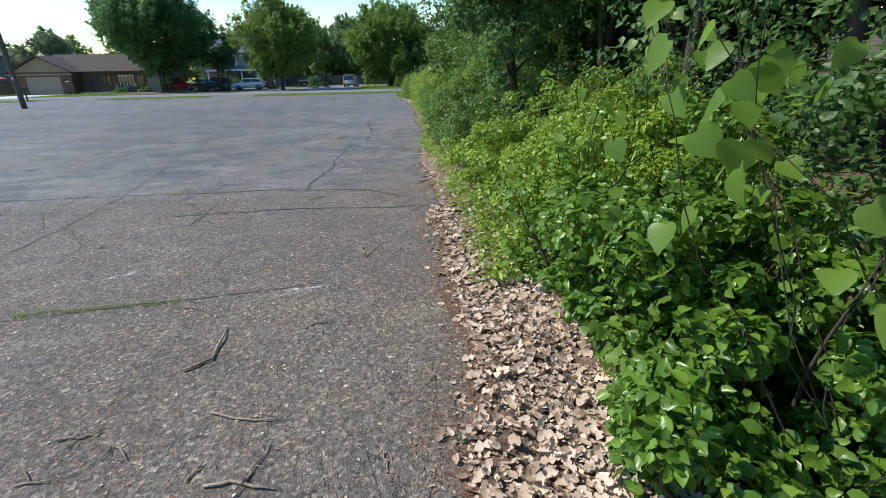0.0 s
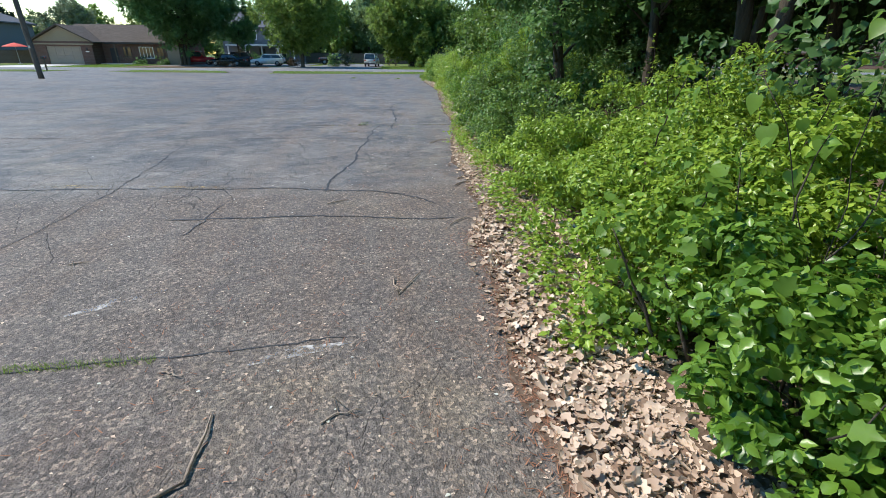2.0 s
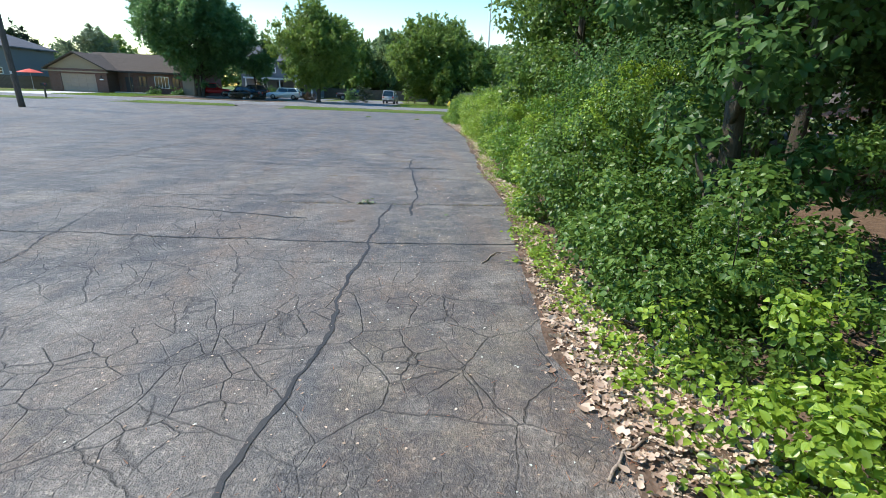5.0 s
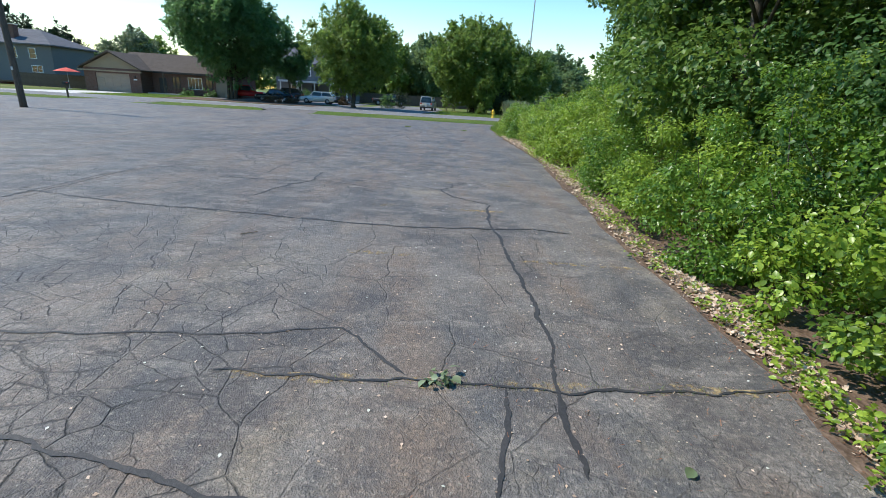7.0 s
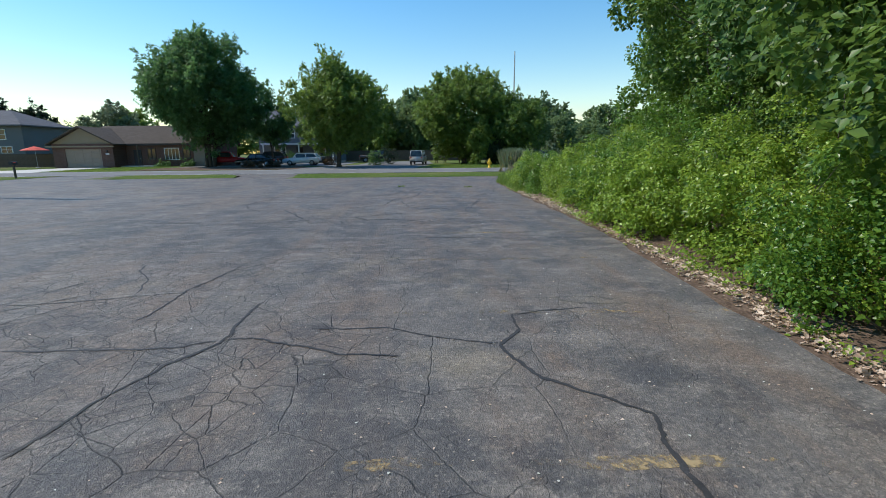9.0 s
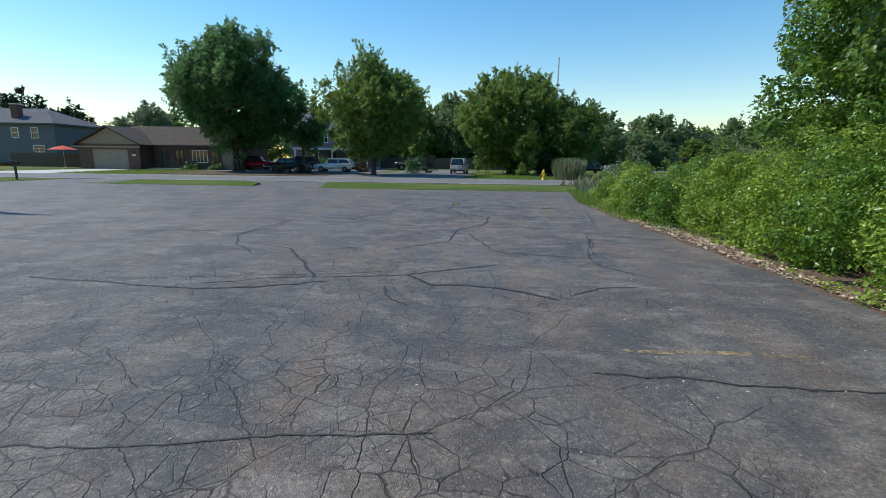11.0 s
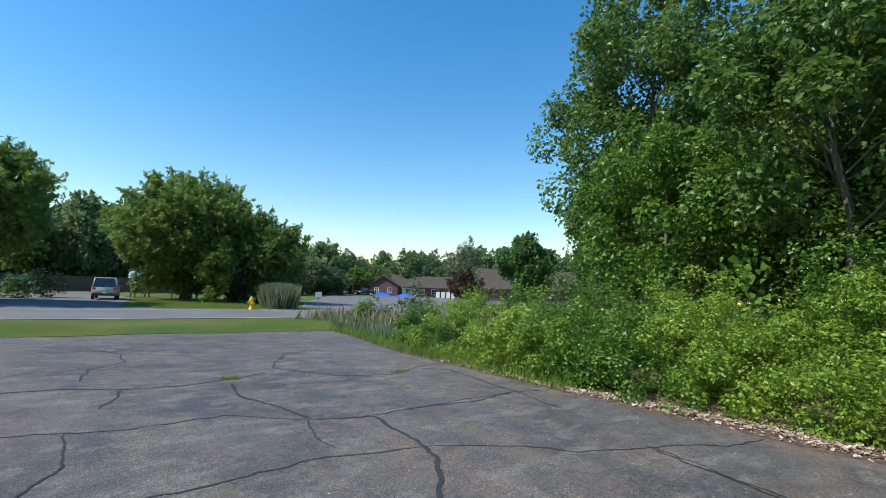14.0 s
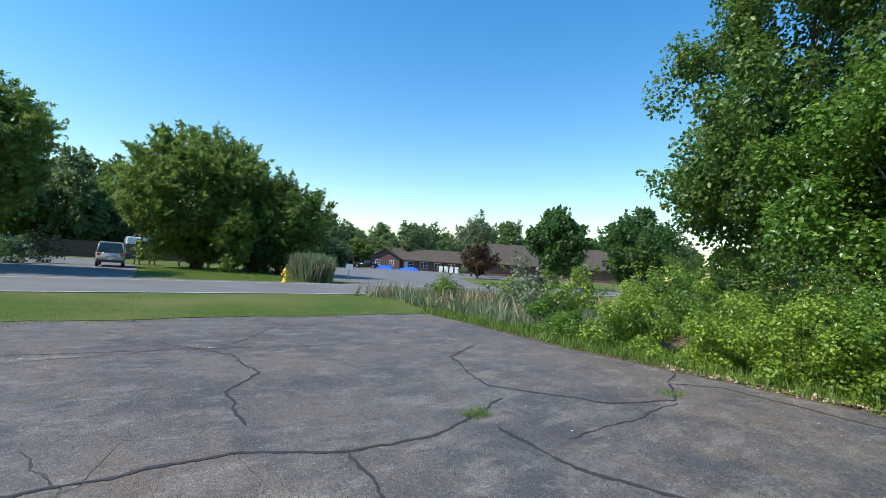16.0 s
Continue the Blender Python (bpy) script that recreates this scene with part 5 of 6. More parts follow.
grass_patch("edge_grass", 2.6, 6.5, 23, 35, 20000, 0.08, 0.3, GRASS, "long grass fringe along the lot edge", 36, lambda a, b: a > edge_x(b) - 0.05 + 0.12 * noise.noise(Vector((b * 1.9, 0, 0))) and a < edge_x(b) + 1.5)
grass_patch("tall_weeds", 4.3, 13, 30.5, 41.2, 16000, 0.15, 0.6, LEAF_GREY, "tall pale grass and weeds by the road", 37, lambda a, b: a > edge_x(b) + 0.5 + max(0, b - 35) * 0.35)
grass_patch("dry_weeds", 5.0, 13, 31, 41, 3500, 0.4, 0.95, STRAW, "dry straw-coloured stalks among the weeds", 38, lambda a, b: noise.noise(Vector((a * 0.5, b * 0.5, 2))) > 0.1)
grass_patch("crack_weeds", -2.3, -1.25, -6.27, -6.2, 900, 0.015, 0.05, GRASS, "small weeds growing in an asphalt crack", 39)
grass_patch("crack_weeds", -1.2, 1.5, 2.66, 2.76, 160, 0.015, 0.045, GRASS, "small weeds growing in an asphalt crack", 41)
grass_patch("crack_weeds", -1.85, -1.55, 26.65, 26.9, 200, 0.03, 0.11, GRASS, "small weeds growing in an asphalt crack", 42)
grass_patch("crack_weeds", 1.15, 1.5, 25.8, 26.1, 160, 0.03, 0.1, GRASS, "small weeds growing in an asphalt crack", 43)
grass_patch("edge_weeds", -9.2, 4.2, 34.4, 35.3, 3500, 0.03, 0.1, GRASS, "weeds creeping over the asphalt edge", 44, lambda a, b: noise.noise(Vector((a * 0.8, b * 2, 9))) > 0.05)
# seedlings among the weeds
for k, (x, y, h) in enumerate(((7.4, 33.8, 2.1), (9.6, 32.6, 1.7), (6.6, 36.6, 1.2), (8.3, 38.4, 1.3), (10.6, 36.2, 1.4), (12.0, 33.6, 1.8), (5.9, 31.4, 1.3), (11.2, 30.4, 2.0), (14, 37, 1.5), (16, 33, 1.8))):
    shrub("wild_seedling", pose(x, y, 0), "loose pale green seedling tree among weeds", 1.1, 1.1, h, 200 + k, 900, 0.12, (LEAF_GREY, LEAF_LIME, LEAF_OLIVE)[k % 3], LEAF_SIMPLE, 0.24, "seedlings by the road", "seedling", 0.5, 5)
# the little leafy sprig lying on the lot
rr = np.random.default_rng(5)
sp = thing("leaf_sprig", pose(-0.38, 2.73, 0.0), "fallen sprig of pale green leaves on the asphalt", "sprig")
w = Tubes(5)
w.add([(-0.1, 0.02, 0.012), (0.0, 0.0, 0.03), (0.12, -0.06, 0.012)], [0.004, 0.004, 0.002])
w.link("stalk", TWIG, sp)
leaves("leaves", rr.normal(0, 0.045, (26, 3)) * (1.4, 0.8, 0.4) + (0, 0, 0.035), unit(rr.normal(0, 1, (26, 3)) * (1, 1, 0.3)), unit(rr.normal(0, 0.5, (26, 3)) + (0, 0, 1)), rr.uniform(0.04, 0.075, 26), LEAF_OVAL, LEAF_GREY, sp)
for i, (x, y) in enumerate(((0.71, 2.04), (0.43, -7.94))):
    g = leaves("fallen_leaf", np.array([(x, y, 0.008)]), np.array([(0.7, 0.6, 0.1)]), np.array([(0.1, -0.1, 1.0)]), np.array([0.085]), LEAF_FINE, LEAF_GREY)
    tagged(g, "single pale green leaf fallen on asphalt", "leaf", "fallen green leaves")

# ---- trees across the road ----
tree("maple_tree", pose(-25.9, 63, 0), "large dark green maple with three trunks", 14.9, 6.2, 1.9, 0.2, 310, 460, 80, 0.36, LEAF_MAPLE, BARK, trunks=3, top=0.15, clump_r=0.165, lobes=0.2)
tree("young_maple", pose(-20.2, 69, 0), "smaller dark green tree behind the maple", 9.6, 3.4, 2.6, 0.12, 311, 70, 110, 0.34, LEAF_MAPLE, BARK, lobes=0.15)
tree("yard_tree", pose(-9.6, 57.5, 0), "rounded yellowish green tree by the driveway", 10.8, 5.4, 1.6, 0.24, 312, 300, 65, 0.34, LEAF_OLIVE, BARK, clump_r=0.17, lobes=0.22, top=0.55)
tree("round_tree", pose(5.2, 66, 0), "broad rounded yellowish green tree", 11.5, 6.3, 0.3, 0.3, 313, 400, 70, 0.38, LEAF_OLIVE, BARK, clump_r=0.165, top=0.3, lobes=0.12)
tree("roadside_tree", pose(10.6, 62, 0), "fresh green tree beside the rounded tree", 7.9, 3.9, 0.6, 0.18, 314, 160, 70, 0.32, LEAF_WOOD, BARK, lobes=0.2)
tree("lawn_tree", pose(44, 46.2, 0), "compact dark green lawn tree", 9.0, 4.2, 1.0, 0.2, 315, 150, 80, 0.36, LEAF_DARK, BARK, lobes=0.1, shape=LEAF_SIMPLE, clump_r=0.18)
tree("lawn_tree", pose(37.9, 52.5, 0), "compact dark green lawn tree", 8.6, 3.4, 1.2, 0.18, 316, 140, 80, 0.36, LEAF_DARK, BARK, lobes=0.1, shape=LEAF_SIMPLE, clump_r=0.18)
tree("small_red_tree", pose(46, 72, 0), "small reddish leaved ornamental tree", 5.2, 2.6, 0.8, 0.1, 317, 50, 90, 0.32, LEAF_RED, BARK)
tree("silvery_tree", pose(57, 84, 0), "pale silvery green tree behind the building", 11.5, 3.6, 1.5, 0.2, 318, 50, 90, 0.4, LEAF_GREY, BARK)
for k, (x, y, h, r, mt) in enumerate(((-75, 90, 11.3, 5.0, LEAF_PINE), (-66, 90, 9.4, 3.6, LEAF_PINE), (-56, 95, 10.0, 4.6, LEAF_GREY), (-48, 104, 8.0, 4.0, LEAF_OLIVE), (-84, 84, 8, 4, LEAF_WOOD))):
    tree("garden_tree", pose(x, y, 0), "dark spreading pine behind the houses" if mt is LEAF_PINE else "loose pale green tree behind the houses", h, r, 2.0, 0.2, 330 + k, 60, 60, 0.5, mt, BARK, lobes=0.4, squash=0.8)
for k, (x, y, h, r) in enumerate(((6.3, 59.6, 5.6, 1.25), (7.8, 60.4, 3.6, 1.2))):
    tree("evergreen_shrub", pose(x, y, 0), "tall narrow dark evergreen with drooping sprays", h, r, 0.1, 0.08, 340 + k, 60, 60, 0.3, (LEAF_OLIVE, LEAF_PINE)[k], BARK, top=0.55, clump_r=0.36)
FAR = [tree("far_tree", pose(-3.7, 104, 0), "distant green tree behind the houses", 12.5, 5.0, 0.5, 0.22, 350, 75, 60, 0.6, LEAF_FAR_HAZE, BARK, group="far tree line", shape=LEAF_SIMPLE, clump_r=0.24),
       tree("far_tree", pose(-13, 108, 0), "distant dark green tree behind the houses", 11.5, 5.4, 0.5, 0.22, 351, 75, 60, 0.6, LEAF_FAR_DARK_HAZE, BARK, group="far tree line", shape=LEAF_SIMPLE, clump_r=0.24),
       tree("far_tree", pose(4, 112, 0), "distant pale green tree behind the houses", 12.0, 4.6, 0.5, 0.22, 352, 75, 60, 0.6, LEAF_OLIVE, BARK, group="far tree line", shape=LEAF_SIMPLE, clump_r=0.24),
       tree("far_tree", pose(-24, 112, 0), "distant green tree behind the houses", 13.0, 4.2, 0.5, 0.22, 353, 75, 60, 0.6, LEAF_FAR_HAZE, BARK, group="far tree line", shape=LEAF_SIMPLE, clump_r=0.26)]
for i, (x, y, s) in enumerate(((-8, 98, 1.0), (-1.5, 97, 1.02), (-17, 101, 0.95), (2.5, 101, 1.05), (16, 100, 0.85), (22, 97, 0.75), (-30, 103, 0.85))):
    t = copy_thing(FAR[(i + 2) % 4], pose(x, y, 0, 0, 0, 47 * i))
    t.scale = (0.9, 0.9, s)
for i in range(52):
    az = radians(-58 + 2.55 * i + R.normal(0, 0.5))
    dist = 128 + 22 * math.sin(i * 1.7) + (25 if i > 30 else 0)
    s = R.uniform(0.62, 0.9) if i < 17 else R.uniform(0.75, 1.05) if i < 28 else R.uniform(0.95, 1.3)
    t = copy_thing(FAR[i % 4], pose(dist * math.sin(az), 13 + dist * math.cos(az), 0, 0, 0, 53 * i))
    t.scale = (1.15 * max(s, 0.85), 1.15 * max(s, 0.85), s)

for i in range(22):
    az = radians(-8 + 2.6 * i + R.normal(0, 0.6))
    dist = 100 + 8 * math.sin(i * 2.3) + (38 if 25 < -8 + 2.6 * i else 0)
    t = copy_thing(FAR[(i + 1) % 4], pose(dist * math.sin(az), 13 + dist * math.cos(az), -1.0, 0, 0, 31 * i))
    s = R.uniform(0.55, 0.8)
    t.scale = (1.0, 1.0, s)

# ---- houses ----


def gable_roof(name, x0, x1, y0, y1, eave, ridge, along, mat, parent, over=0.45, thick=0.16):
    """A pitched roof slab with overhang; along: the axis that the ridge follows."""
    bm = bmesh.new()
    if along == "x":
        c, d0, d1, e0, e1 = (y0 + y1) / 2, y0 - over, y1 + over, x0 - over, x1 + over
        slope = (ridge - eave) / (c - y0)
    else:
        c, d0, d1, e0, e1 = (x0 + x1) / 2, x0 - over, x1 + over, y0 - over, y1 + over
        slope = (ridge - eave) / (c - x0)
    low = eave - slope * over
    sec = [(d0, low), (c, ridge), (d1, low), (d1, low + thick), (c, ridge + thick), (d0, low + thick)]
    a, b = [], []
    for s, z in sec:
        a.append(bm.verts.new((e0, s, z) if along == "x" else (s, e0, z)))
        b.append(bm.verts.new((e1, s, z) if along == "x" else (s, e1, z)))
    n = len(sec)
    bm.faces.new(a)
    bm.faces.new(b[::-1])
    for i in range(n):
        bm.faces.new((a[i], a[(i + 1) % n], b[(i + 1) % n], b[i]))
    return part(name, bm, mat, parent)


def window(parent, x, z, w, h, y, mullions=1, frame_mat=None, bars=1):
    """A framed window proud of the wall that faces -y."""
    fm = frame_mat or WHITE_PAINT
    bm = bmesh.new()
    t = 0.08
    box(bm, x - w / 2 - t, x - w / 2, y - 0.06, y + 0.04, z - h / 2 - t, z + h / 2 + t)
    box(bm, x + w / 2, x + w / 2 + t, y - 0.06, y + 0.04, z - h / 2 - t, z + h / 2 + t)
    box(bm, x - w / 2, x + w / 2, y - 0.06, y + 0.04, z + h / 2, z + h / 2 + t)
    box(bm, x - w / 2, x + w / 2, y - 0.08, y + 0.04, z - h / 2 - t, z - h / 2)
    for k in range(mullions):
        c = x - w / 2 + w * (k + 1) / (mullions + 1)
        box(bm, c - 0.03, c + 0.03, y - 0.05, y + 0.02, z - h / 2, z + h / 2)
    for k in range(bars):
        c = z - h / 2 + h * (k + 1) / (bars + 1)
        box(bm, x - w / 2, x + w / 2, y - 0.045, y + 0.02, c - 0.025, c + 0.025)
    f = part("window", bm, fm, parent, "white framed window")
    part("pane", box(bmesh.new(), x - w / 2, x + w / 2, y - 0.02, y + 0.02, z - h / 2, z + h / 2), GLASS, f)
    return f


def ranch_house():
    e = thing("ranch_house", pose(-41.15, 64, 0), "single-storey red brick ranch house with a front gable garage", "house")
    # garage block, its gable to the street
    bm = bmesh.new()
    box(bm, -3.5, -2.1, 0, 0.25, 0, 2.85)
    box(bm, 2.1, 3.5, 0, 0.25, 0, 2.85)
    box(bm, -2.1, 2.1, 0, 0.25, 2.25, 2.85)
    box(bm, -3.5, -3.25, 0.25, 8, 0, 2.85)
    box(bm, 3.25, 3.5, 0.25, 8, 0, 2.85)
    part("garage_wall", bm, BRICK_RED, e)
    part("gable", prism(bmesh.new(), [(-3.5, 2.852), (3.5, 2.852), (0, 4.65)], 0.03, 0.2), SIDING_TAN, e, "tan siding gable")
    door = part("garage_door", box(bmesh.new(), -2.1, 2.1, 0.12, 0.18, 0, 2.25), DOOR_TAN, e, "tan panelled garage door")
    for r in range(4):
        for c in range(4):
            part("panel", box(bmesh.new(), -1.98 + c * 1.0, -1.1 + c * 1.0, 0.095, 0.125, 0.08 + r * 0.55, 0.55 + r * 0.55, 0.02), DOOR_TAN, door)
    gable_roof("garage_roof", -3.5, 3.5, 0, 8, 2.9, 4.75, "y", SHINGLE, e)
    boxpart("fascia", -3.95, 3.95, -0.47, -0.42, 2.42, 2.58, SIDING_TAN, e)
    # main block
    bm = bmesh.new()
    box(bm, 3.5, 11.8, 2.6, 2.85, 0, 2.9)
    box(bm, 3.5, 14.2, 10.4, 10.65, 0, 2.9)
    box(bm, 13.95, 14.2, 2.85, 10.4, 0, 2.9)
    part("front_wall", bm, BRICK_RED, e)
    part("end_wall", box(bmesh.new(), 11.8, 14.2, 2.55, 2.85, 0, 2.9), SIDING_BEIGE, e, "beige siding end bay")
    part("end_gable", bmesh_gable(13.95, 14.2, 2.6, 10.65, 2.9, 4.95), SIDING_TAN, e)
    gable_roof("main_roof", -1.0, 14.2, 2.6, 10.65, 2.95, 5.1, "x", SHINGLE, e)
    window(e, 9.1, 1.55, 1.7, 1.35, 2.6, 3, None, 0)
    window(e, 6.6, 1.6, 0.9, 1.2, 2.6, 1, DARK_PAINT)
    window(e, 10.9, 1.6, 0.8, 1.2, 2.6, 1, DARK_PAINT)
    d = boxpart("front_door", 4.4, 5.35, 2.53, 2.6, 0.1, 2.1, DARK_PAINT, e, "dark front door")
    boxpart("door_handle", 5.2, 5.25, 2.47, 2.53, 1.0, 1.1, STEEL, d)
    boxpart("porch_slab", 3.6, 7.8, 1.0, 2.6, 0, 0.15, CONCRETE, e)
    rail = boxpart("porch_rail", 5.8, 7.8, 1.02, 1.08, 0.85, 0.93, FENCE_WOOD, e)
    for k in range(9):
        boxpart("baluster", 5.85 + k * 0.23, 5.89 + k * 0.23, 1.03, 1.07, 0.15, 0.85, FENCE_WOOD, rail)
    boxpart("porch_post", 5.7, 5.82, 1.0, 1.12, 0.15, 2.6, FENCE_WOOD, e)
    boxpart("gutter", 3.95, 14.7, 2.05, 2.16, 2.62, 2.74, DARK_PAINT, e)
    boxpart("wall_lamp", 2.75, 2.9, -0.12, 0, 1.8, 2.1, DARK_PAINT, e)
    boxpart("house_number", 2.6, 3.05, -0.03, 0, 1.55, 1.68, WHITE_PAINT, e)


def bmesh_gable(x0, x1, y0, y1, low, top):
    bm = bmesh.new()
    sec = [(y0, low), (y1, low), ((y0 + y1) / 2, top)]
    a = [bm.verts.new((x0, s, z)) for s, z in sec]
    b = [bm.verts.new((x1, s, z)) for s, z in sec]
    bm.faces.new(a)
    bm.faces.new(b[::-1])
    for i in range(3):
        bm.faces.new((a[i], a[(i + 1) % 3], b[(i + 1) % 3], b[i]))
    return bm


def hip_roof(name, x0, x1, y0, y1, eave, ridge, mat, parent, over=0.5):
    bm = bmesh.new()
    a = [bm.verts.new(p) for p in ((x0 - over, y0 - over, eave), (x1 + over, y0 - over, eave), (x1 + over, y1 + over, eave), (x0 - over, y1 + over, eave))]
    d = (y1 - y0) / 2 + over
    r = [bm.verts.new((x0 - over + d, (y0 + y1) / 2, ridge)), bm.verts.new((x1 + over - d, (y0 + y1) / 2, ridge))]
    lo = [bm.verts.new((v.co.x, v.co.y, eave - 0.18)) for v in a]
    bm.faces.new((a[0], a[1], r[1], r[0]))
    bm.faces.new((a[1], a[2], r[1]))
    bm.faces.new((a[2], a[3], r[0], r[1]))
    bm.faces.new((a[3], a[0], r[0]))
    for i in range(4):
        bm.faces.new((lo[i], lo[(i + 1) % 4], a[(i + 1) % 4], a[i]))
    bm.faces.new(lo[::-1])
    return part(name, bm, mat, parent)


def grey_house():
    e = thing("two_storey_house", pose(-55.7, 74, 0), "two-storey grey sided house with hip roof and chimney", "house")
    part("wall", box(bmesh.new(), -17, 0, 0, 9, 0.5, 5.55), SIDING_GREY, e)
    part("foundation", box(bmesh.new(), -16.9, -0.1, 0.1, 8.9, 0, 0.5), BRICK_RED, e, "dark brick foundation")
    hip_roof("roof", -17, 0, 0, 9, 5.7, 8.0, SHINGLE_GREY, e)
    ch = boxpart("chimney", -6.5, -5.6, 1.0, 1.9, 5.5, 8.2, BRICK_RED, e)
    boxpart("chimney_cap", -6.6, -5.5, 0.9, 2.0, 8.2, 8.35, CONCRETE, ch)
    for x, z, w, h in ((-2.7, 4.4, 0.85, 1.3), (-5.4, 4.4, 0.85, 1.3), (-2.4, 2.3, 1.4, 0.8), (-9.5, 4.4, 0.85, 1.3), (-9.5, 2.0, 1.4, 1.3), (-13, 4.4, 0.85, 1.3)):
        window(e, x, z, w, h, 0, 0 if h > 1 else 1)
    boxpart("deck", -8, -0.4, -1.8, 0, 0.3, 0.5, FENCE_WOOD, e, "dark wooden deck")


def porch_house():
    e = thing("porch_house", pose(-25.5, 80, 0), "dim two-storey blue-grey house with a white columned porch", "house")
    part("wall", box(bmesh.new(), 0, 12.5, 0, 9, 0.3, 5.7), SIDING_GREY, e)
    part("foundation", box(bmesh.new(), 0.1, 12.4, 0.1, 8.9, 0, 0.3), CONCRETE, e)
    gable_roof("roof", 0, 12.5, 0, 9, 5.75, 8.2, "x", SHINGLE_GREY, e)
    for x in (2.0, 5.0, 8.0, 10.8):
        window(e, x, 4.5, 1.0, 1.3, 0)
    for x in (3.2, 9.3):
        window(e, x, 1.7, 1.6, 1.4, 0)
    boxpart("front_door", 5.7, 6.7, -0.07, 0, 0.3, 2.4, DARK_PAINT, e)
    boxpart("porch_roof", 1.0, 12.0, -2.4, 0, 2.75, 3.0, WHITE_PAINT, e, "white porch roof")
    for x in (1.3, 4.0, 6.6, 9.2, 11.7):
        part("column", lathe(bmesh.new(), [(0.14, 0.3), (0.12, 0.5), (0.1, 2.6), (0.14, 2.74)], 12, (x, -2.2, 0)), WHITE_PAINT, e, "white porch column", True)
    boxpart("porch_floor", 0.9, 12.1, -2.5, 0, 0, 0.3, CONCRETE, e)


def long_building():
    e = thing("long_building", pose(57.7, 119.5, 0, 0, 0, -45.6), "long single-storey brown brick building with brown shingle roofs", "building")
    part("gable_wall", box(bmesh.new(), 0, 7.2, 0, 12, 0, 2.7), BRICK_RED, e)
    part("gable", prism(bmesh.new(), [(0, 2.702), (7.2, 2.702), (3.6, 4.75)], 0.0, 0.25), BRICK_RED, e)
    gable_roof("gable_roof", 0, 7.2, 0, 12, 2.75, 4.9, "y", SHINGLE, e, 0.5)
    part("front_wall", box(bmesh.new(), 7.2, 42, 2, 14, 0, 2.7), BRICK_RED, e)
    gable_roof("front_roof", 5, 42, 2, 14, 2.75, 5.4, "x", SHINGLE, e, 0.9)
    part("wing_wall", box(bmesh.new(), 28, 64, -6, 8, 0, 3.2), BRICK_RED, e)
    gable_roof("wing_roof", 28, 64, -6, 8, 3.25, 7.6, "x", SHINGLE, e, 0.9)
    for x in (1.8, 5.2):
        window(e, x, 1.5, 1.0, 1.1, 0)
    for x in (9.5, 13, 16.5, 20, 23.5):
        window(e, x, 1.4, 1.6, 1.3, 2)
    boxpart("service_door", 8.0, 9.0, 1.93, 2, 0, 2.1, WHITE_PAINT, e)
    for k in range(4):
        boxpart("gas_cabinet", 17 + k * 1.3, 17.9 + k * 1.3, 0.4, 1.2, 0, 1.5, WHITE_PAINT, e, "white service cabinet", 0.04)
    # open carport beside it
    c = thing("carport", pose(50.5, 124.5, 0, 0, 0, -45.6), "flat-roofed dark carport with posts", "carport")
    boxpart("roof", -4.5, 5, 0, 6, 2.4, 2.7, DARK_PAINT, c)
    for x in (-4.2, -1.1, 2.0, 4.7):
        boxpart("post", x - 0.08, x + 0.08, 0.1, 0.26, 0, 2.4, FENCE_WOOD, c)
    boxpart("back_wall", -4.5, 5, 5.8, 6, 0, 2.4, FENCE_WOOD, c)


ranch_house()
grey_house()
porch_house()
long_building()

# ---- parked vehicles ----


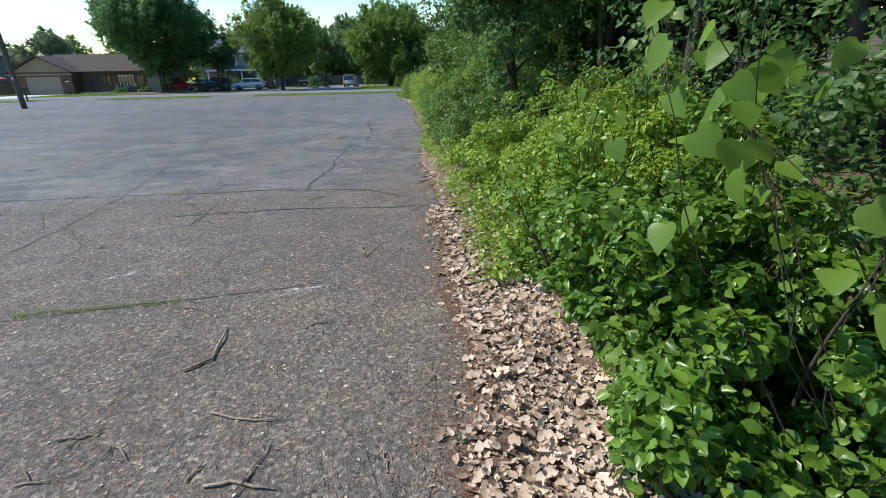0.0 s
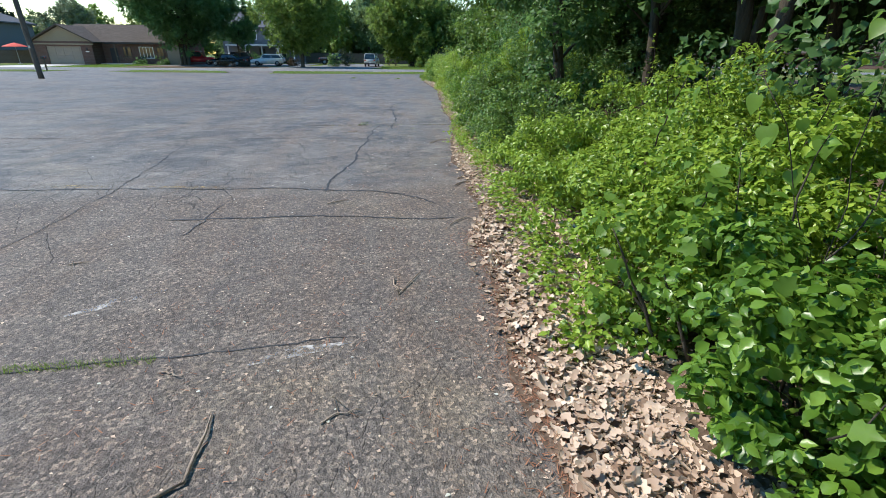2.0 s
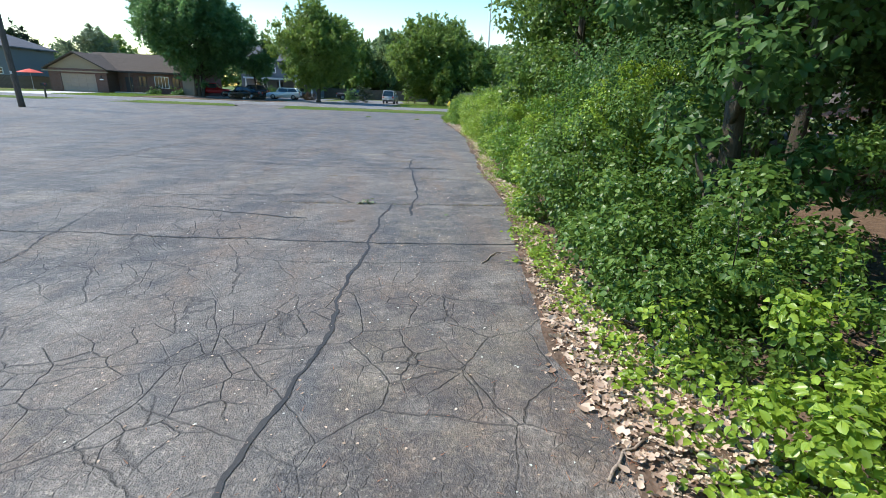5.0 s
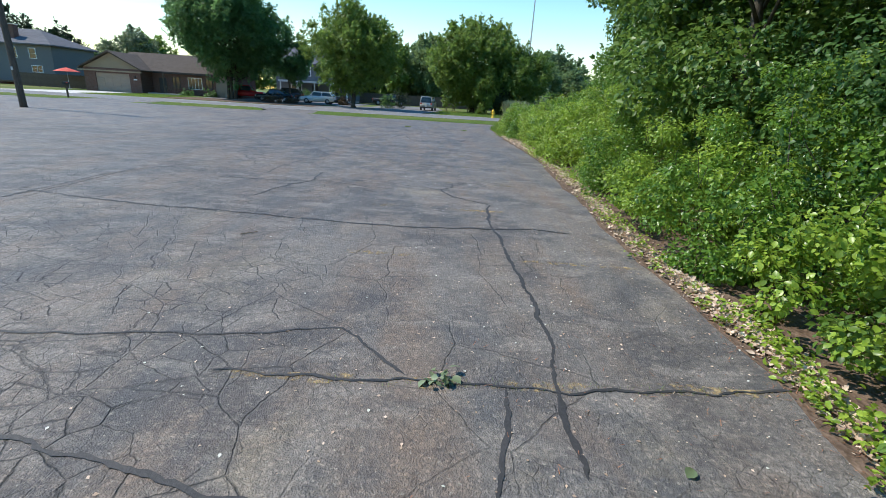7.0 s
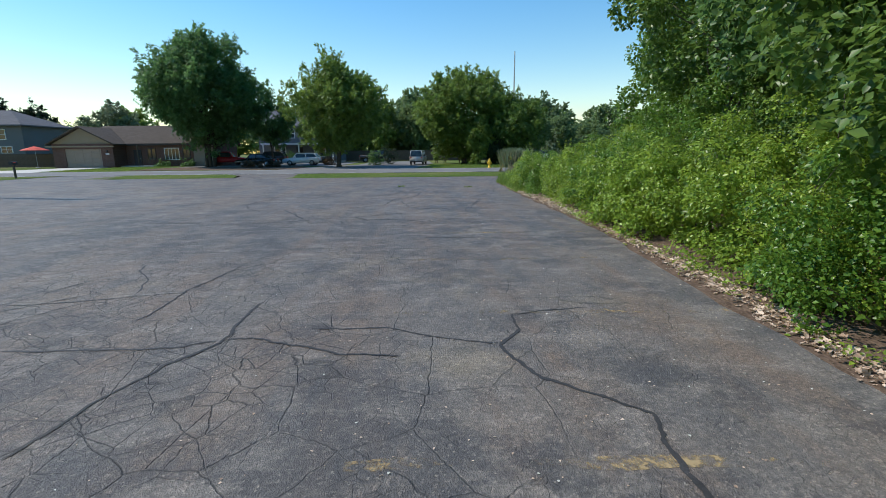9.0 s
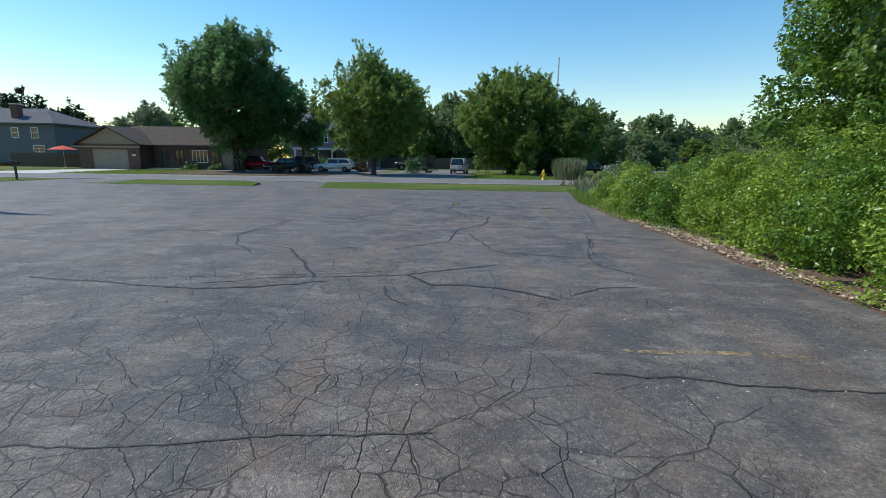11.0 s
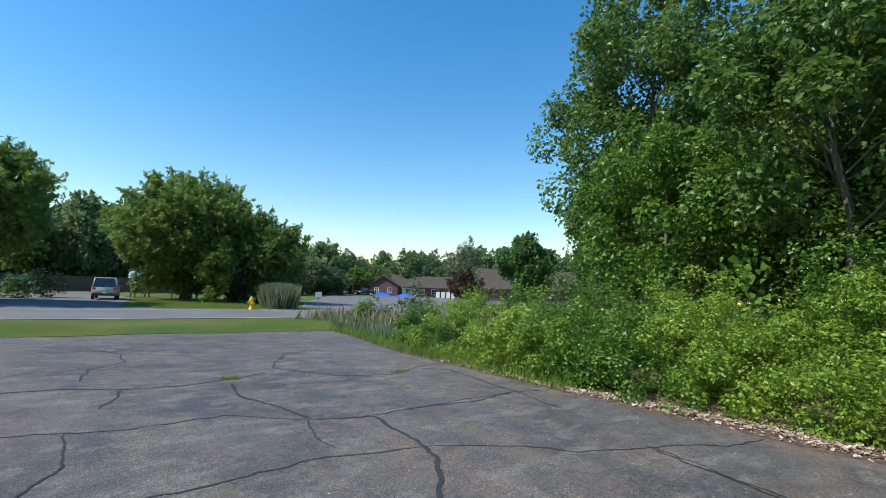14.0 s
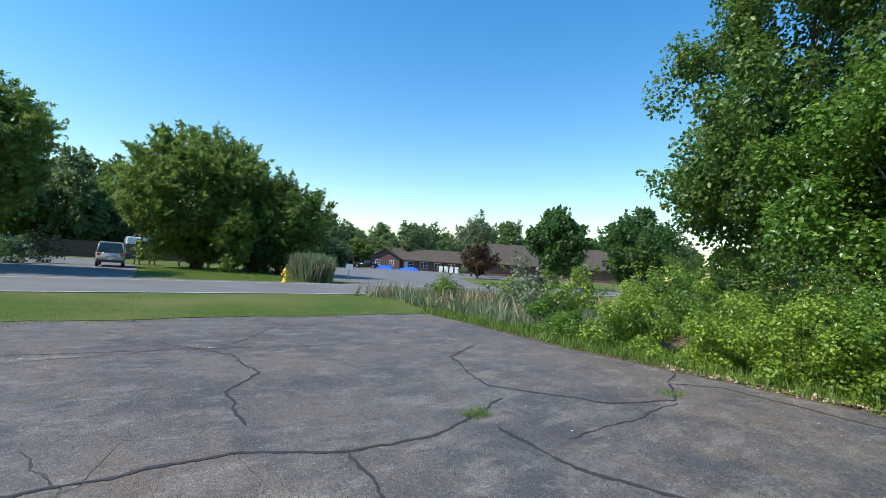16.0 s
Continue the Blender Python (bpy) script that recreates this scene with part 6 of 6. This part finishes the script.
def car(name, m, label, paint, kind="sedan"):
    """A parked vehicle along local x, its nose to +x, wheels on the ground."""
    e = thing(name, m, label, "van" if kind == "van" else "car")
    L, W = {"sedan": (4.6, 1.76), "wagon": (4.5, 1.78), "suv": (4.7, 1.86), "van": (5.2, 1.95), "pickup": (5.4, 1.95)}[kind]
    h = L / 2
    low = {"sedan": [(-h, 0.35), (-h, 0.8), (-h + 0.15, 0.95), (-h + 1.0, 1.0), (h - 1.45, 0.95), (h - 0.35, 0.82), (h, 0.65), (h, 0.32)],
           "wagon": [(-h, 0.35), (-h, 0.9), (-h + 0.1, 1.0), (h - 1.35, 0.98), (h - 0.3, 0.85), (h, 0.68), (h, 0.32)],
           "suv": [(-h, 0.42), (-h, 1.0), (-h + 0.1, 1.12), (h - 1.4, 1.1), (h - 0.25, 1.0), (h, 0.8), (h, 0.4)],
           "van": [(-h, 0.4), (-h, 1.1), (-h + 0.05, 1.2), (h - 1.1, 1.15), (h - 0.2, 0.98), (h, 0.75), (h, 0.38)],
           "pickup": [(-h, 0.5), (-h, 1.12), (-0.4, 1.15), (h - 1.5, 1.15), (h - 0.2, 1.05), (h, 0.85), (h, 0.45)]}[kind]
    top = {"sedan": [(-h + 0.75, 1.0), (-h + 1.45, 1.42), (0.45, 1.46), (h - 1.4, 0.96)], "wagon": [(-h + 0.12, 1.0), (-h + 0.55, 1.46), (0.45, 1.52), (h - 1.35, 0.98)],
           "suv": [(-h + 0.12, 1.12), (-h + 0.4, 1.7), (0.45, 1.76), (h - 1.4, 1.1)], "van": [(-h + 0.06, 1.2), (-h + 0.2, 2.0), (h - 1.9, 2.05), (h - 1.05, 1.15)],
           "pickup": [(-0.5, 1.15), (-0.35, 1.75), (0.9, 1.8), (h - 1.5, 1.15)]}[kind]
    bm = prism(bmesh.new(), low, -W / 2, W / 2)
    bmesh.ops.bevel(bm, geom=list(bm.edges), offset=0.05, segments=2, affect="EDGES")
    body = part("body", bm, paint, e, "", True)

    def house(sec, inset, pad):
        bm = bmesh.new()
        rows = []
        for side in (-1, 1):
            rows.append([bm.verts.new((x, side * (W / 2 - (0.05 if z < sec[1][1] - 0.1 else inset) - pad), z)) for x, z in sec])
        n = len(sec)
        bm.faces.new(rows[0])
        bm.faces.new(rows[1][::-1])
        for i in range(n):
            bm.faces.new((rows[0][i], rows[0][(i + 1) % n], rows[1][(i + 1) % n], rows[1][i]))
        return bm

    part("windows", house([(x, z - 0.02) for x, z in top], 0.2, 0.0), GLASS, e, "dark tinted windows")
    rf = bmesh.new()
    box(rf, top[1][0] - 0.03, top[2][0] + 0.05, -W / 2 + 0.19, W / 2 - 0.19, top[1][1] - 0.04, top[2][1] + 0.03, 0.03)
    part("roof", rf, paint, e, "", True)
    for side in (-1, 1):
        for x0, x1 in ((top[0], top[1]), (top[3], top[2])):
            w = Tubes(6)
            w.add([(x0[0], side * (W / 2 - 0.06), x0[1] - 0.03), (x1[0], side * (W / 2 - 0.2), x1[1])], [0.06, 0.045])
            w.link("pillar", paint, e)
        mx = (top[1][0] + top[2][0]) / 2
        w = Tubes(6)
        w.add([(mx, side * (W / 2 - 0.05), top[0][1] - 0.03), (mx, side * (W / 2 - 0.19), top[1][1])], [0.05, 0.045])
        w.link("pillar", paint, e)
        for x in (-h + 0.85, h - 0.9):
            r = 0.33 if kind in ("sedan", "wagon") else 0.37
            tyre = part("wheel", lathe(bmesh.new(), [(r * 0.6, -0.11), (r * 0.95, -0.11), (r, -0.06), (r, 0.06), (r * 0.95, 0.11), (r * 0.6, 0.11)], 20, (x, side * (W / 2 - 0.1), r), "y"), RUBBER, e, "", True)
            part("rim", lathe(bmesh.new(), [(r * 0.62, -0.115), (r * 0.55, -0.1), (r * 0.2, -0.12), (r * 0.2, 0.12), (r * 0.55, 0.1), (r * 0.62, 0.115)], 14, (x, side * (W / 2 - 0.1), r), "y"), STEEL, tyre, "", True)
        zl = low[2][1] - 0.18
        boxpart("tail_light", -h - 0.02, -h + 0.08, side * (W / 2 - 0.32), side * (W / 2 - 0.06), zl - 0.1, zl + 0.1, RED_CLOTH, e, "red tail light", 0.02)
        boxpart("headlight", h - 0.12, h + 0.02, side * (W / 2 - 0.4), side * (W / 2 - 0.08), low[-2][1] - 0.08, low[-2][1] + 0.06, WHITE_PAINT, e, "clear headlight", 0.02)
        boxpart("door_mirror", h - 1.75, h - 1.6, side * (W / 2), side * (W / 2 + 0.16), top[0][1] - 0.02, top[0][1] + 0.12, paint, e, "", 0.02)
    boxpart("bumper", -h - 0.05, -h + 0.1, -W / 2 + 0.08, W / 2 - 0.08, 0.38, 0.58, DARK_PAINT, e)
    boxpart("bumper", h - 0.1, h + 0.05, -W / 2 + 0.08, W / 2 - 0.08, 0.36, 0.56, DARK_PAINT, e)
    boxpart("number_plate", -h - 0.065, -h - 0.04, -0.15, 0.15, 0.6, 0.72, WHITE_PAINT, e, "", 0.0)
    return e


PAINT_RED = plain("car_red", (0.35, 0.025, 0.03), 0.25, 0.08, 1, 20, 0.0, 0.5)
PAINT_BLACK = plain("car_black", (0.012, 0.012, 0.014), 0.2, 0.1, 1, 20, 0.0, 0.5)
PAINT_WHITE = plain("car_white", (0.75, 0.76, 0.77), 0.25, 0.04, 1, 20, 0.0, 0.5)
PAINT_SILVER = plain("van_silver", (0.5, 0.51, 0.52), 0.3, 0.06, 1, 20, 0.0, 0.5, 0.3)
car("red_car", pose(-26.0, 68.5, 0, 0, 0, 8), "red sport utility car parked before the porch house", PAINT_RED, "suv")
car("dark_car", pose(-20.0, 62.0, 0, 0, 0, 176), "black sedan in the shade of the maple", PAINT_BLACK, "sedan")
car("grey_car", pose(-22.2, 74.0, 0, 0, 0, 182), "dark car parked beside the red one", PAINT_BLACK, "suv")
car("white_car", pose(-15.4, 65.0, 0, 0, 0, 178), "white estate car parked in the yard", PAINT_WHITE, "wagon")
van = car("silver_van", pose(-0.75, 64.5, 0, 0, 0, 82), "silver passenger van seen from behind on the drive", PAINT_SILVER, "van")
van.scale = (0.84, 0.84, 0.84)
car("black_pickup", pose(-7.2, 79, 0, 0, 0, 10), "black pickup parked by the fence", PAINT_BLACK, "pickup")
car("far_pickup", pose(52.0, 112.5, 0, 0, 0, -45), "dark pickup parked by the long building", PAINT_BLACK, "pickup")
car("far_car", pose(17.2, 74.0, 0, 0, 0, 15), "dark car on the far drive", PAINT_BLACK, "suv")
car("far_white_car", pose(47.5, 117.0, 0, 0, 0, -45), "pale car under the carport", PAINT_SILVER, "sedan")

# ---- street things ----


def utility_pole():
    e = thing("utility_pole", pose(-20.5, 24.6, 0, 0, -1.5, 0), "dark weathered wooden utility pole at the lot", "utility pole")
    part("pole", lathe(bmesh.new(), [(0.16, -0.1), (0.15, 0.4), (0.135, 4), (0.11, 9.5)], 14), POLE_WOOD, e, "", True)
    boxpart("crossarm", -1.1, 1.1, -0.2, -0.1, 8.7, 8.85, POLE_WOOD, e)
    for x in (-0.95, 0.0, 0.95):
        part("insulator", lathe(bmesh.new(), [(0.03, 8.85), (0.06, 8.9), (0.04, 8.96), (0.055, 9.0), (0.02, 9.05)], 10, (x, -0.15, 0)), STEEL, e, "", True)
    boxpart("tag", -0.05, 0.05, -0.16, -0.145, 1.7, 1.85, STEEL, e)


def hydrant():
    e = thing("fire_hydrant", pose(6.0, 49.7, 0), "yellow fire hydrant beside the road", "fire hydrant")
    part("barrel", lathe(bmesh.new(), [(0.17, -0.05), (0.17, 0.05), (0.11, 0.07), (0.105, 0.52), (0.15, 0.54), (0.15, 0.6), (0.12, 0.62)], 18), YELLOW_PAINT, e, "", True)
    part("bonnet", lathe(bmesh.new(), [(0.13, 0.62), (0.125, 0.68), (0.09, 0.77), (0.035, 0.82), (0.035, 0.88), (0.02, 0.885)], 18), YELLOW_PAINT, e, "", True)
    for s in (-1, 1):
        part("side_outlet", lathe(bmesh.new(), [(0.055, s * 0.08), (0.055, s * 0.17), (0.07, s * 0.175), (0.07, s * 0.21), (0.03, s * 0.23)], 12, (0, 0, 0.45), "x"), YELLOW_PAINT, e, "", True)
    part("front_outlet", lathe(bmesh.new(), [(0.07, -0.08), (0.07, -0.18), (0.09, -0.185), (0.09, -0.23), (0.03, -0.25)], 12, (0, 0, 0.4), "y"), YELLOW_PAINT, e, "", True)


def mailbox():
    e = thing("mailbox", pose(-28.6, 38.7, 0), "dark mailbox on a leaning wooden post", "mailbox")
    boxpart("post", -0.05, 0.05, -0.05, 0.05, 0, 0.95, FENCE_WOOD, e)
    bm = bmesh.new()
    sec = [(-0.09, 0.95), (0.09, 0.95), (0.09, 1.08)] + [(0.09 * math.cos(t), 1.08 + 0.09 * math.sin(t)) for t in (0.6, 1.2, 1.9, 2.5)] + [(-0.09, 1.08)]
    box_ = part("box", prism(bm, sec, -0.26, 0.26), DARK_PAINT, e, "black metal box")
    boxpart("flag", 0.095, 0.105, -0.1, 0.1, 1.05, 1.12, RED_CLOTH, box_)


def sign_post():
    e = thing("road_sign", pose(12.6, 53.6, 0, 0, 0, -20), "small pale sign on a thin post", "sign")
    boxpart("post", -0.03, 0.03, -0.02, 0.02, 0, 1.25, STEEL, e)
    boxpart("panel", -0.26, 0.26, -0.035, -0.022, 0.8, 1.25, WHITE_PAINT, e)


def umbrella():
    e = thing("garden_umbrella", pose(-48.2, 66, 0), "red garden umbrella above a dark fence", "umbrella")
    part("pole", lathe(bmesh.new(), [(0.025, 0), (0.022, 2.55)], 8), STEEL, e)
    bm = bmesh.new()
    lathe(bm, [(1.45, 2.12), (1.4, 2.16), (0.8, 2.4), (0.1, 2.6), (0.02, 2.66)], 8)
    part("canopy", bm, RED_CLOTH, e)
    part("base", lathe(bmesh.new(), [(0.25, 0), (0.25, 0.06), (0.05, 0.1)], 12), CONCRETE, e)


def fence(x0, x1, y, h, label):
    e = thing("wooden_fence", pose(x0, y, 0), label, "fence")
    n = int((x1 - x0) / 2.4)
    step = (x1 - x0) / n
    for k in range(n + 1):
        boxpart("post", k * step - 0.05, k * step + 0.05, -0.05, 0.05, 0, h + 0.08, FENCE_WOOD, e)
    board = box(bmesh.new(), -0.07, 0.07, -0.012, 0.012, 0.05, h)
    me = bpy.data.meshes.new("board")
    board.to_mesh(me)
    board.free()
    me.materials.append(FENCE_WOOD)
    count = int((x1 - x0) / 0.15)
    for k in range(min(count, 290)):
        b = new("board", me)
        b.parent = e
        b.location = (0.075 + k * (x1 - x0) / count, -0.065, 0.02 * math.sin(k * 2.3))
    for z in (0.4, h - 0.3):
        boxpart("rail", 0, x1 - x0, -0.048, -0.01, z - 0.04, z + 0.04, FENCE_WOOD, e)


def picnic_table(x, y, turn):
    e = thing("picnic_table", pose(x, y, 0, 0, 0, turn), "weathered grey wooden picnic table in the shade", "table", "picnic tables")
    for k in range(4):
        boxpart("table_board", -0.9, 0.9, -0.36 + k * 0.185, -0.19 + k * 0.185, 0.71, 0.75, FENCE_WOOD, e)
    for s in (-1, 1):
        boxpart("bench", -0.9, 0.9, s * 0.72 - 0.12, s * 0.72 + 0.12, 0.42, 0.46, FENCE_WOOD, e)
        for q in (-1, 1):
            w = Tubes(4)
            w.add([(s * 0.6, q * 0.65, 0), (s * 0.6, q * 0.22, 0.72)], [0.05, 0.05])
            w.link("leg", FENCE_WOOD, e)
        boxpart("brace", s * 0.6 - 0.03, s * 0.6 + 0.03, -0.8, 0.8, 0.37, 0.42, FENCE_WOOD, e)


def camper():
    e = thing("camper_trailer", pose(6.2, 92, 0), "white camper trailer behind the fence", "trailer")
    boxpart("shell", -2.6, 2.6, -1.1, 1.1, 0.5, 2.7, WHITE_PAINT, e, "", 0.25)
    boxpart("window", -1.6, -0.4, -1.13, -1.09, 1.6, 2.2, GLASS, e)
    boxpart("window", 0.5, 1.5, -1.13, -1.09, 1.6, 2.2, GLASS, e)
    for x in (-0.5, 0.4):
        part("wheel", lathe(bmesh.new(), [(0.2, -0.1), (0.34, -0.08), (0.34, 0.08), (0.2, 0.1)], 16, (x, -1.0, 0.34), "y"), RUBBER, e, "", True)
    boxpart("drawbar", 2.6, 3.8, -0.06, 0.06, 0.45, 0.55, STEEL, e)


def tarp(x, y, w, d, h, seed):
    rng = np.random.default_rng(seed)
    bm = bmesh.new()
    g = [[bm.verts.new((x_ * w / 10 - w / 2, y_ * d / 6 - d / 2, max(0.01, h * math.sin(math.pi * x_ / 10) ** 0.5 * math.sin(math.pi * y_ / 6) ** 0.5 * rng.uniform(0.6, 1.15)))) for x_ in range(11)] for y_ in range(7)]
    for a, b in zip(g, g[1:]):
        for i in range(10):
            bm.faces.new((a[i], a[i + 1], b[i + 1], b[i]))
    ob = part("blue_tarp", bm, BLUE_TARP)
    ob.matrix_world = pose(x, y, 0, 0, 0, -45.6)
    tagged(ob, "crumpled blue tarpaulin heaped before the building", "tarpaulin", "blue tarps")


utility_pole()
hydrant()
mailbox()
sign_post()
umbrella()
fence(-13, 20, 86, 1.8, "dark weathered board fence behind the drive")
fence(-56, -44.8, 67.5, 1.7, "dark board fence beside the ranch house")
picnic_table(2.4, 71, 10)
picnic_table(5.6, 70.5, -8)
camper()
tarp(57.6, 113.6, 5.2, 3.0, 0.9, 1)
tarp(62.0, 109.4, 5.0, 2.6, 0.8, 2)
mast = part("radio_mast", lathe(bmesh.new(), [(0.3, 0), (0.24, 14), (0.16, 28.6)], 8), STEEL)
mast.location = (26.8, 140, 0)
tagged(mast, "thin tall grey radio mast far off", "mast")

# ornamental grass by the hydrant
og = thing("ornamental_grass", pose(8.6, 51.6, 0), "tall clump of reedy ornamental grass with dry stalks", "ornamental grass")
rg = np.random.default_rng(77)
n = 2600
pos = np.stack([rg.normal(0, 0.45, n).clip(-0.95, 0.95), rg.normal(0, 0.5, n).clip(-1.2, 1.2), np.zeros(n)], 1)
up = unit(np.stack([pos[:, 0] * 0.1 + rg.normal(0, 0.08, n), pos[:, 1] * 0.14 + rg.normal(0, 0.12, n), np.ones(n)], 1))
leaves("blades", pos, up, unit(rg.normal(0, 1, (n, 3)) * (1, 1, 0.1)), rg.uniform(1.0, 1.95, n), BLADE, LEAF_GREY, og)
leaves("dry_stalks", pos[:1500] * 0.95, up[:1500], unit(rg.normal(0, 1, (1500, 3)) * (1, 1, 0.1)), rg.uniform(0.9, 1.8, 1500), BLADE, STRAW, og)
# shrubs in the shaded yard
for k, (x, y, h, mt) in enumerate(((-19.2, 58.5, 0.9, LEAF_RED), (-17.0, 59.5, 0.55, LEAF_RED), (-19.5, 76.5, 1.5, LEAF_DARK), (-15.5, 77, 1.6, LEAF_OLIVE), (-6.0, 64, 1.6, LEAF_DARK), (-4.6, 66, 2.2, LEAF_PINE), (-32.4, 65.3, 0.8, LEAF_DARK), (-29.4, 65.4, 0.9, LEAF_DARK), (11.5, 60.5, 1.4, LEAF_PINE), (-12.2, 66, 1.0, LEAF_RED))):
    shrub("garden_shrub", pose(x, y, 0), "low garden shrub in the shaded yard", 1.8, 1.5, h, 260 + k, 1100, 0.16, mt, LEAF_SIMPLE, 0.3, "garden shrubs", "shrub", 0.3, 4)
